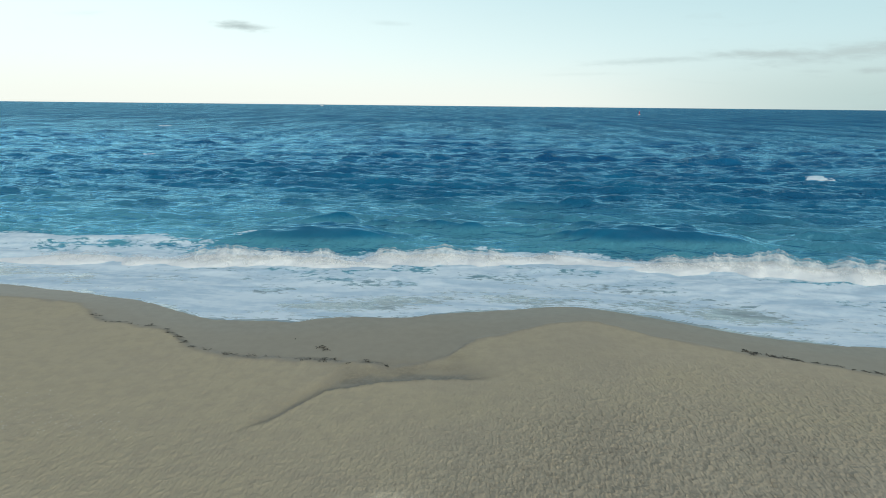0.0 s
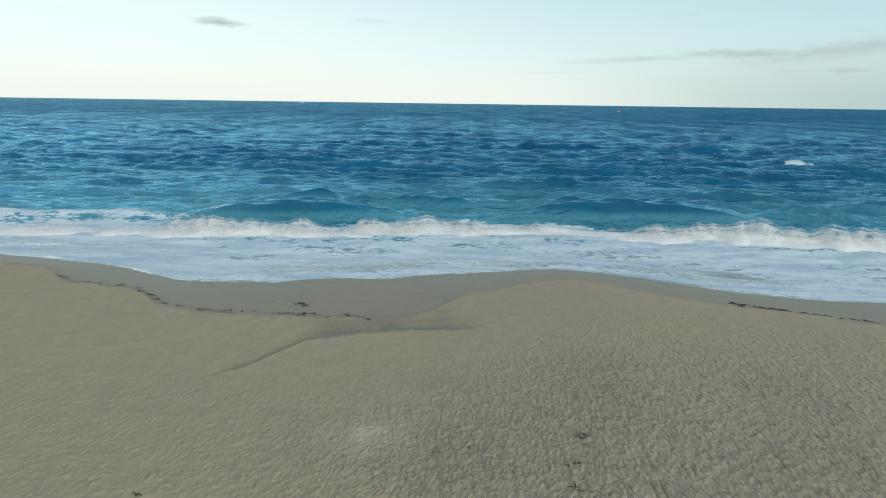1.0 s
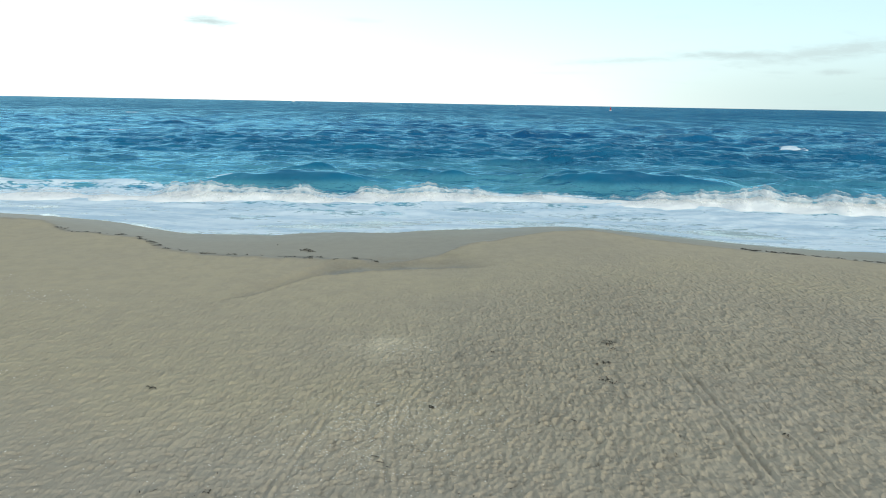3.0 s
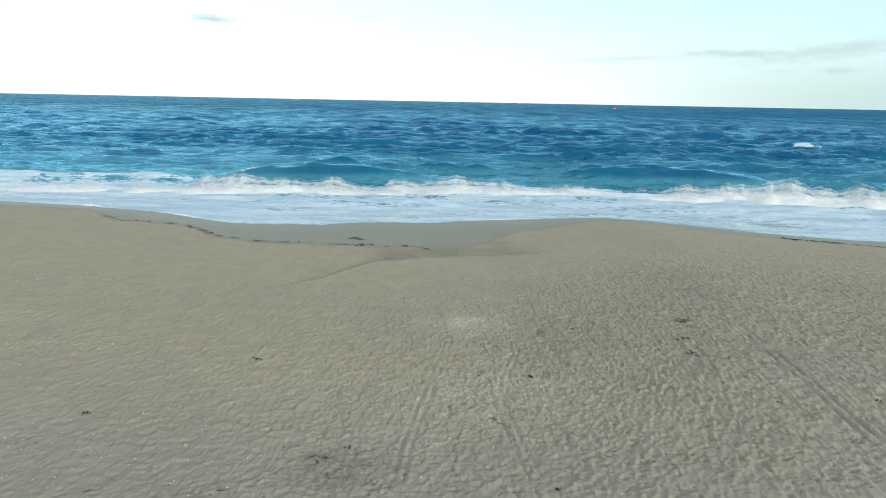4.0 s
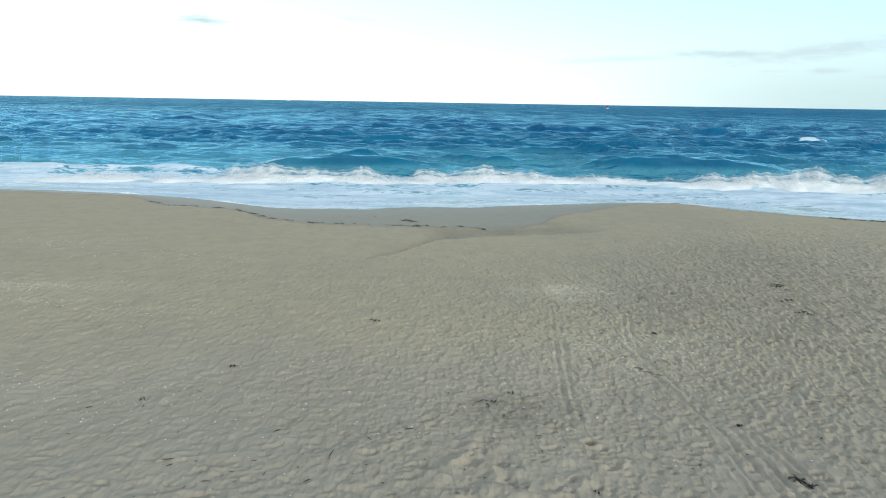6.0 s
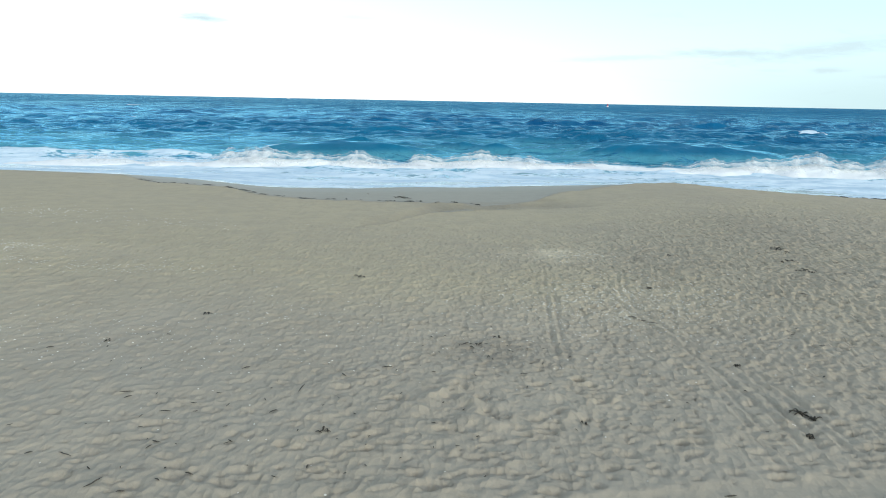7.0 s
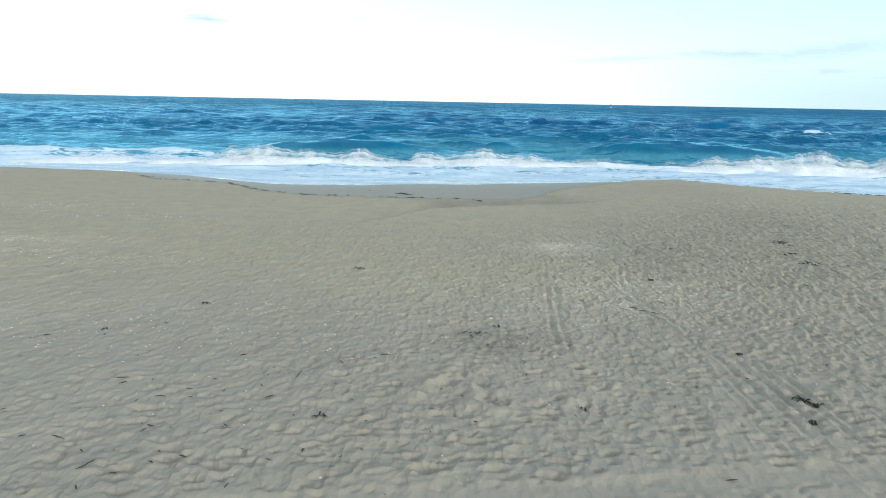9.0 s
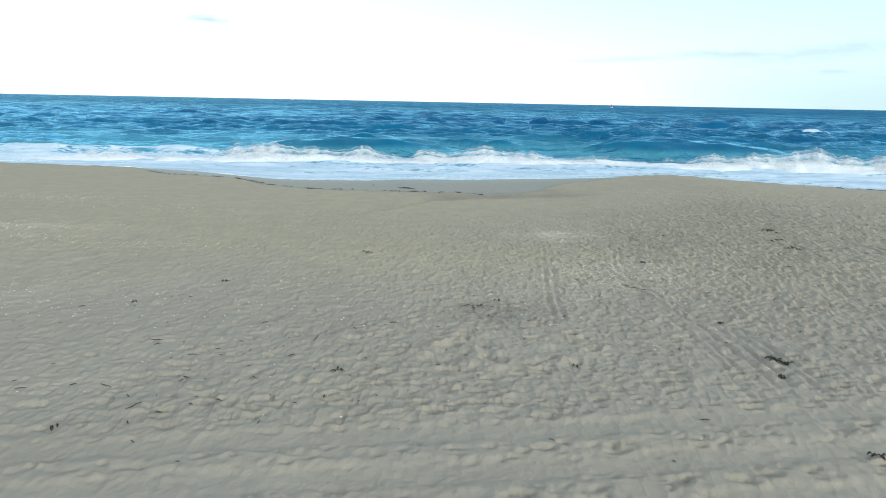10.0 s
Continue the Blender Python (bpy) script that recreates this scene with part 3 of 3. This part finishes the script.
open_sea += roller(SX, SY, 78 - 0.05 * SX + 2 * rough2(SX / 18, 0.0, 124), 4.5, 7.0, 0.38 + 0.30 * rough2(SX / 20, 0.0, 125))
open_sea += 0.85 * np.exp(-((SX - 47.5) / 3.6) ** 2 - ((SY - 86.6) / 1.5) ** 2)
calm = np.clip(groups, 0.4, 1.6) * smooth(9, 95, out) * 0.30
bed = sand_level(SX, SY)
film = bed + np.clip(0.045 * out, -0.5, 0.05) + 0.012 * rough2(SX / 0.8, SY / 0.5, 131) * smooth(0.3, 2, out)
churn = 0.05 * fractal(SX / 1.3, SY / 0.8, 141, 3) * smooth(3, 8, out) * smooth(20, 10, out)
surf = smooth(2.0, 7.5, out)
SZ = film * (1 - surf) + np.maximum(open_sea + churn, film) * surf
SZ = np.where(out < 0, film, SZ)

margin = 0.05 + 0.5 * np.clip(rough2(SX / 4.5, 0.0, 156) + 0.1, 0, 1) + 0.15 * rough2(SX / 0.7, 0.0, 157)
wash = smooth(margin - 0.05, margin + 0.3, out) * smooth(17.5, 10.5, out + 2.2 * rough2(SX / 4.0, SY / 2.0, 151) + 1.0 * rough2(SX / 1.3, SY / 0.8, 155))
thick = 0.70 + 0.15 * fractal(SX / 3.5, SY / 1.6, 152, 3) - 0.16 * smooth(0.6, 2.5, out) * smooth(5.5, 3.0, out) * smooth(-0.2, 0.4, rough2(SX / 6, SY / 3, 153))
foam = np.clip(wash * thick, 0, 1)
foam = np.maximum(foam, 0.75 * np.exp(-((out - margin - 0.05) / 0.13) ** 2))
for line, slope, mid, wide in ((37.4, 0.03, -16.5, 15), (38.2, -0.10, 18, 16.5), (39.8, 0.05, 0, 8)):
    foam = np.maximum(foam, 0.98 * hump(SX, mid, wide) * np.exp(-((SY - line - slope * (SX - mid)) / 2.1) ** 4))
trail = 0.32 * smooth(24, 13, out) * smooth(8, 12, out) * (0.7 + 0.5 * rough2(SX / 2.2, SY / 1.5, 154))
foam = np.maximum(foam, trail)
for cx, cy, wide, long in ((-62, 118, 2.6, 1.2), (47.5, 85.9, 2.2, 0.8), (-130, 260, 4, 3)):
    foam = np.maximum(foam, (0.95 + 0.5 * rough2(SX / 0.9, SY / 0.5, 160)) * np.exp(-((SX - cx) / wide) ** 2 - ((SY - cy) / long) ** 2))
shallow = smooth(110, 14, out) * 0.30 + 0.35 * smooth(19, 9, out)
chop = 0.4 + 1.6 * smooth(6, 14, out) * smooth(140, 40, out) + 1.0 * smooth(40, 140, out)
# the faces of the shoaling waves are glassy
glassy = smooth(0.45, 0.95, open_sea) * smooth(26, 18, out) * smooth(8, 11, out)
chop = chop * (1 - 0.7 * glassy)
# glint paints weaker sky reflection far out and right, stronger at left
water = sheet("water", SX + push_x * calm, SY + push_y * calm, SZ, WATER, {"foam": foam, "shallow": shallow, "film": smooth(11, 4, out), "chop": chop * 0.27, "far": smooth(40, 260, out), "milky": np.maximum(0.6 * smooth(16.5, 9, out + 2.5 * rough2(SX / 5, SY / 3, 158)), (1 - 0.8 * glassy) * 0.60 * smooth(44, 15, out + 5 * rough2(SX / 6, SY / 3, 159)) * smooth(0.9, 0.35, open_sea)), "glint": (0.40 + 0.58 * smooth(420, 25, out)) * (1 - 0.26 * smooth(-0.1, 0.6, SU) * smooth(50, 200, out) + 0.14 * smooth(-0.1, -0.6, SU))})
tagged(water, "choppy blue sea with swell rolling in and white foam washing ashore", "sea", kind="structure")


# ---- breaking waves ----
def breaker(label, x0, x1, line, tall, wide, seed, slant=0.0):
    """A tumbling roll of foam along the shore."""
    n = int((x1 - x0) / 0.09)
    x = np.linspace(x0, x1, n)[None, :] * np.ones((44, 1))
    s = np.linspace(-1, 1, 44)[:, None] * np.ones((1, n))
    run = (x - x0) / (x1 - x0)
    ends = smooth(0, 0.16, run) * smooth(1, 0.84, run)
    grow = ends * (0.68 + 0.34 * rough2(x / 5.0, 0.0, seed) + 0.13 * rough2(x / 1.3, 0.0, seed + 1))
    grow = np.clip(grow, 0.03, 1.3)
    body = np.where(s < 0, np.clip(1 - np.abs(s) ** 2.0, 0, 1) ** 0.9, np.clip(1 - s ** 1.6, 0, 1))
    billow = fractal(x / 1.3, s * wide / 0.9, seed + 2, 3, 0.42)
    z = tall * grow * body * (0.94 + 0.10 * billow + 0.05 * fractal(x / 0.35, s * wide / 0.3, seed + 6, 2))
    yy = line + slant * (x - 0.5 * (x0 + x1)) + 0.8 * rough2(x / 6, 0.0, seed + 8) + s * wide * (0.35 + 0.65 * grow) + 0.40 * rough2(x / 1.1, s * 1.5, seed + 9) * (s < 0) * -s
    ob = tagged(new("breaking_wave"), label, "wave", "breaking waves")
    cover = 1.15 * body * np.clip(grow * 1.6, 0, 1)
    roll = sheet("foam_roll", x, yy, 0.90 * z - 0.10, FOAM)
    lift = 1 + 0.30 * rough2(x / 1.1, 0.0, seed + 11) + 0.25 * rough2(x / 0.45, 0.0, seed + 12) + 0.25 * rough2(x / 0.17, s * 4, seed + 13)
    roll.parent = ob
    # thin veils of spray over the roll, thinner the higher they reach
    for name, low, high, dense, words in (("spray", 1.06, 0.30, 0.42, "white spray over the foam"), ("mist", 1.16, 0.55, 0.26, "thin mist of blown spray")):
        veil_of = sheet(name, x, yy + 0.12 * low, (z - 0.05) * (low + high * lift), SPRAY, {"body": cover * dense * (0.75 + 0.40 * lift)})
        veil_of["label"] = words
        veil_of.parent = ob
    return ob


breaker("low tumbling roll of creamy white foam spread along the shallow water", -31, -2.0, 37.6, 0.75, 1.75, 301, 0.03)
breaker("taller breaking wave of churning white foam in the surf", 2.5, 34, 38.4, 0.80, 1.8, 331, -0.10)
breaker("small patch of collapsing white foam in the surf", -7.5, 8.0, 40.0, 0.6, 1.7, 351, 0.05)

# ---- far things ----
def part(name, bm, mat_of, parent, label=""):
    me = bpy.data.meshes.new(name)
    bm.to_mesh(me)
    bm.free()
    me.materials.append(mat_of)
    ob = new(name, me)
    ob.parent = parent
    if label:
        ob["label"] = label
    return ob


def turned(profile, sides=20):
    """A solid of revolution from (radius, height) pairs."""
    bm = bmesh.new()
    rings = [[bm.verts.new((r * math.cos(6.28319 * k / sides), r * math.sin(6.28319 * k / sides), h)) for k in range(sides)] for r, h in profile]
    for lo, hi in zip(rings, rings[1:]):
        for k in range(sides):
            bm.faces.new((lo[k], lo[(k + 1) % sides], hi[(k + 1) % sides], hi[k])).smooth = True
    bm.faces.new(rings[0][::-1])
    bm.faces.new(rings[-1])
    return bm


buoy = tagged(new("navigation_buoy"), "tall red navigation buoy with a white float out at sea", "buoy")
buoy.location = (198, 762, -0.3)
part("float", turned([(0.9, -0.4), (1.25, 0.0), (1.25, 0.9), (1.0, 1.2), (0.5, 1.3)]), WHITE, buoy, "white float")
part("tower", turned([(0.75, 1.25), (0.45, 3.4), (0.5, 3.45), (0.5, 3.6)]), RED, buoy)
part("topmark", turned([(0.5, 3.65), (0.42, 4.0), (0.05, 4.9)]), RED, buoy)
part("collar", turned([(1.27, 0.1), (1.32, 0.15), (1.32, 0.35), (1.27, 0.4)]), RED, buoy, "red band round the float")


def motor_boat(x, y, heading, size):
    boat = tagged(new("motor_boat"), "small white motor boat far out near the horizon", "boat", "boats at sea")
    boat.matrix_basis = pose(x, y, 0.1, 0, 0, heading)
    bm = bmesh.new()
    rings = []
    for f in (-1, -0.6, 0, 0.5, 0.85, 1.0):
        w = 1.35 * (1 - max(0, f) ** 2.2) + 0.03
        rings.append([bm.verts.new(v) for v in ((4.5 * f, -w, 1.1 + 0.35 * max(0, f)), (4.5 * f, -w * 0.75, 0), (4.5 * f, 0, -0.4), (4.5 * f, w * 0.75, 0), (4.5 * f, w, 1.1 + 0.35 * max(0, f)))])
    for a, b in zip(rings, rings[1:]):
        for k in range(4):
            bm.faces.new((a[k], a[k + 1], b[k + 1], b[k]))
        bm.faces.new((a[4], a[0], b[0], b[4]))
    bm.faces.new(rings[0])
    bmesh.ops.scale(bm, vec=(size,) * 3, verts=bm.verts)
    part("hull", bm, WHITE, boat)
    for name, mat_of, dims, at in (("cabin", WHITE, (2.6, 1.9, 1.3), (0.2, 0, 1.8)), ("windscreen", DARK, (0.12, 1.7, 0.6), (1.55, 0, 2.0)), ("canopy", WHITE, (3.0, 2.1, 0.12), (0, 0, 3.1))):
        bm = bmesh.new()
        bmesh.ops.create_cube(bm, size=1, matrix=Matrix.Translation(at) @ Matrix.Diagonal((*dims, 1)))
        bmesh.ops.bevel(bm, geom=bm.edges[:], offset=0.05, segments=2, affect="EDGES")
        bmesh.ops.scale(bm, vec=(size,) * 3, verts=bm.verts)
        part(name, bm, mat_of, boat)
    for sx2 in (-1.3, 1.3):
        for sy2 in (-0.9, 0.9):
            bm = bmesh.new()
            bmesh.ops.create_cube(bm, size=1, matrix=Matrix.Diagonal((size, size, size, 1)) @ Matrix.Translation((sx2, sy2, 2.75)) @ Matrix.Diagonal((0.06, 0.06, 0.7, 1)))
            part("canopy_post", bm, WHITE, boat)
    return boat


motor_boat(-560, 2300, 20, 1.3)
motor_boat(285, 2600, 160, 1.0)

# ---- seaweed, twigs and shells on the sand ----
lr = random.Random(5)


def strand(bm, start, heading, length, width, lift, curl):
    """A thin crooked ribbon with thickness."""
    x, y = start
    n = max(4, int(length / 0.03))
    last = None
    for k in range(n + 1):
        f = k / n
        w = width * (1 - 0.75 * abs(2 * f - 1) ** 2) * 0.5
        z = lift * math.sin(math.pi * f) + 0.004 + 0.006 * lr.random()
        sx2, sy2 = -math.sin(heading) * w, math.cos(heading) * w
        ring = [bm.verts.new(v) for v in ((x + sx2, y + sy2, z), (x, y, z + w * 0.9), (x - sx2, y - sy2, z), (x, y, z - w * 0.5))]
        if last:
            for j in range(4):
                bm.faces.new((last[j], last[(j + 1) % 4], ring[(j + 1) % 4], ring[j])).smooth = True
        else:
            bm.faces.new(ring[::-1])
        last = ring
        heading += curl * (lr.random() - 0.5) + curl * 0.15
        x, y = x + math.cos(heading) * length / n, y + math.sin(heading) * length / n
    bm.faces.new(last)


def rest(name, bm, mat_of, x, y, label, category, group, lift=0.0):
    me = bpy.data.meshes.new(name)
    bm.to_mesh(me)
    bm.free()
    me.materials.append(mat_of)
    ob = new(name, me)
    ob.location = (x, y, ground_z(x, y) + lift)
    return tagged(ob, label, category, group)


def seaweed(x, y, size, strands):
    clump = tagged(new("seaweed_clump"), "dark dried seaweed tangle lying on the sand", "seaweed", "washed-up seaweed")
    clump.location = (x, y, ground_z(x, y))
    size *= 0.8
    for k in range(strands):
        bm = bmesh.new()
        at = (lr.gauss(0, size * 0.24), lr.gauss(0, size * 0.17))
        strand(bm, (0, 0), lr.uniform(0, 6.28), size * lr.uniform(0.3, 0.6), lr.uniform(0.014, 0.03), lr.uniform(0.005, 0.025), 0.8)
        piece = part("strand", bm, WEED, clump)
        piece.location = (*at, ground_z(x + at[0], y + at[1]) - clump.location.z)
    return clump


def twig(x, y, length, heading):
    bm = bmesh.new()
    length *= 0.85
    strand(bm, (-0.5 * length * math.cos(heading), -0.5 * length * math.sin(heading)), heading, length, lr.uniform(0.012, 0.020), 0.006, 0.5)
    if length > 0.2:
        strand(bm, (0, 0), heading + 0.7, length * 0.35, 0.010, 0.01, 0.3)
    return rest("twig", bm, WOOD, x, y, "short dark twig lying flat on the sand", "twig", "driftwood twigs", 0.003)


for x, y, size, strands in ((3.24, 12.60, 0.30, 9), (3.22, 12.20, 0.16, 4), (2.89, 11.56, 0.20, 6), (2.74, 11.43, 0.13, 3), (2.75, 10.72, 0.22, 6), (2.84, 10.58, 0.14, 4), (2.62, 10.72, 0.12, 3),
                            (-0.42, 9.79, 0.16, 6), (-5.32, 10.43, 0.16, 6), (0.79, 12.17, 0.10, 4), (-0.42, 5.35, 0.20, 12), (-0.36, 5.24, 0.14, 8), (-0.56, 4.91, 0.13, 6),
                            (-7.23, 8.23, 0.13, 6), (-8.03, 7.10, 0.09, 4), (-4.94, 4.87, 0.15, 4), (-3.45, 7.04, 0.22, 5), (-3.17, 7.32, 0.12, 4), (-0.49, 6.47, 0.08, 5),
                            (-2.56, 5.13, 0.08, 3), (-5.50, 23.00, 0.46, 14), (-5.20, 22.75, 0.40, 12), (-8.85, 21.90, 0.35, 8), (-6.74, 23.86, 0.16, 4), (4.89, 8.80, 0.08, 4), (-0.59, 3.50, 0.12, 6), (-6.99, 3.70, 0.07, 4)):
    seaweed(x, y, size, strands)
for x, y, length, deg in ((-7.00, 4.47, 0.17, -28), (-7.06, 5.60, 0.16, -15), (-6.99, 5.51, 0.09, 20), (-6.35, 4.71, 0.11, -20), (-6.37, 4.62, 0.08, 60), (-5.87, 4.19, 0.10, -45), (-4.95, 6.10, 0.12, -60),
                          (-4.50, 6.32, 0.14, 5), (-5.29, 5.73, 0.22, 55), (-5.49, 5.26, 0.10, 40), (-4.97, 4.35, 0.06, 80), (-1.07, 8.10, 0.15, -20), (-0.95, 7.97, 0.14, -12), (-1.70, 4.02, 0.12, -10),
                          (0.31, 6.14, 0.08, 15), (0.83, 7.05, 0.09, -30), (-5.95, 5.36, 0.07, 70), (-6.05, 6.25, 0.12, 40), (-6.50, 5.23, 0.13, 5), (-7.30, 4.49, 0.07, 30), (-8.58, 6.84, 0.10, 25),
                          (-2.98, 6.20, 0.12, 10), (-6.51, 4.04, 0.18, 35), (-6.28, 3.97, 0.08, 10), (-7.71, 4.38, 0.12, 20), (1.82, 9.18, 0.12, -40), (1.29, 9.13, 0.1, 20), (-1.16, 8.24, 0.15, -30), (-3.58, 7.09, 0.16, 12), (-2.36, 6.76, 0.07, 40)):
    twig(x, y, length, math.radians(deg))
# wrack along the swash edge
for k in range(104):
    x = lr.uniform(-16.6, -2.4) if k < 50 else lr.uniform(10.8, 17.5)
    y = float(bends(x, SWASH_EDGE, 0.22)) + lr.gauss(0.12, 0.12)
    if lr.random() < 0.6:
        seaweed(x, y, lr.uniform(0.14, 0.42), lr.randint(4, 8))
    else:
        twig(x, y, lr.uniform(0.12, 0.4), lr.gauss(0 if x > 0 else -0.4, 0.4))


def shell_mesh(radius, high, seed):
    """A broken half shell: a ribbed, tilted cap."""
    bm = bmesh.new()
    sr = random.Random(seed)
    top = bm.verts.new((0, 0, high))
    ring1 = [bm.verts.new((radius * 0.6 * math.cos(a), radius * 0.5 * math.sin(a), high * 0.75)) for a in (k * 0.898 for k in range(7))]
    ring2 = [bm.verts.new((radius * sr.uniform(0.75, 1.1) * math.cos(a), radius * 0.8 * sr.uniform(0.8, 1.1) * math.sin(a), -0.002)) for a in (k * 0.898 for k in range(7))]
    for k in range(7):
        bm.faces.new((ring1[k], ring1[(k + 1) % 7], top))
        bm.faces.new((ring2[k], ring2[(k + 1) % 7], ring1[(k + 1) % 7], ring1[k]))
    return bm


shell_meshes = []
for k in range(5):
    me = bpy.data.meshes.new("seashell")
    bm = shell_mesh(0.008 + 0.0015 * k, 0.003 + 0.0008 * k, k)
    bm.to_mesh(me)
    bm.free()
    me.materials.append(SHELL)
    shell_meshes.append(me)
sr = np.random.default_rng(23)
spots = []
for sx0, sy0, rx, ry, n in ((-1.06, 9.05, 0.8, 0.8, 95), (-1.39, 12.41, 0.7, 0.5, 15), (-9.24, 7.04, 1.6, 0.5, 40), (-4.70, 8.30, 2.5, 0.9, 45), (-12.32, 12.20, 1.6, 0.4, 30), (-4.68, 5.66, 2.2, 1.0, 22), (-6.70, 5.23, 1.2, 0.8, 12), (-1.65, 6.60, 1.2, 0.9, 14)):
    spots += list(zip(sr.normal(sx0, rx, n), sr.normal(sy0, ry, n)))
for x, y in spots[:280]:
    ob = new("seashell", shell_meshes[int(sr.integers(5))])
    ob.location = (x, y, ground_z(x, y))
    ob.rotation_euler = (sr.normal(0, 0.25), sr.normal(0, 0.25), sr.uniform(0, 6.28))
    tagged(ob, "tiny pale broken seashell half sunk in the sand", "seashell", "seashells on the sand")
# crushed shell too small to count
bits = bmesh.new()
for sx0, sy0, rx, ry, n in ((-1.05, 9.0, 1.0, 0.85, 1100), (-1.3, 12.6, 0.75, 0.45, 150), (-9.3, 7.2, 1.8, 0.6, 260), (-4.7, 8.4, 2.8, 1.0, 230), (-13.2, 12.4, 0.7, 0.3, 260), (-11.9, 11.3, 0.5, 0.15, 70), (-9.7, 11.0, 1.1, 0.25, 200), (-15.5, 17.0, 1.4, 0.5, 160), (-11.5, 16.0, 1.8, 0.4, 110), (-2.2, 7.0, 1.2, 0.9, 60)):
    for x, y in zip(sr.normal(sx0, rx, n), sr.normal(sy0, ry, n)):
        size, a, z = sr.uniform(0.007, 0.019) * (1 + 0.06 * max(0, y - 8)), sr.uniform(0, 6.28), ground_z(x, y)
        tip = bits.verts.new((x, y, z + size * 0.45))
        rim = [bits.verts.new((x + size * math.cos(a + k * 1.571), y + size * 0.7 * math.sin(a + k * 1.571), z - 0.002)) for k in range(4)]
        for k in range(4):
            bits.faces.new((rim[k], rim[(k + 1) % 4], tip))
me = bpy.data.meshes.new("shell_fragments")
bits.to_mesh(me)
bits.free()
me.materials.append(SHELL)
tagged(new("shell_fragments", me), "scattered pale crushed shell bits in the sand", "shell bits", kind="stuff")

# crumbs of dark weed and bark blown about the sand
crumb_meshes = []
for k in range(6):
    bm = bmesh.new()
    strand(bm, (0, 0), 0.0, 0.020 + 0.008 * k, 0.008 + 0.002 * (k % 3), 0.002, 0.35)
    me = bpy.data.meshes.new("weed_crumb")
    bm.to_mesh(me)
    bm.free()
    me.materials.append(WEED)
    crumb_meshes.append(me)
for sx0, sy0, rx, ry, n in ((-6.3, 4.9, 1.0, 0.8, 26), (-4.6, 5.6, 0.9, 0.9, 26), (-3.2, 7.0, 0.5, 0.4, 28), (-0.8, 6.5, 1.2, 1.3, 24), (1.4, 9.0, 1.4, 1.5, 18), (-8.2, 7.0, 0.9, 0.6, 10), (3.0, 11.4, 0.25, 0.7, 22), (-2.5, 4.3, 1.5, 0.6, 8)):
    for x, y in zip(sr.normal(sx0, rx, n), sr.normal(sy0, ry, n)):
        ob = new("weed_crumb", crumb_meshes[int(sr.integers(6))])
        ob.location, ob.rotation_euler = (x, y, ground_z(x, y) + 0.003), (0, 0, sr.uniform(0, 6.28))
        tagged(ob, "small dark crumb of dried weed on the sand", "seaweed", "weed crumbs on the sand")
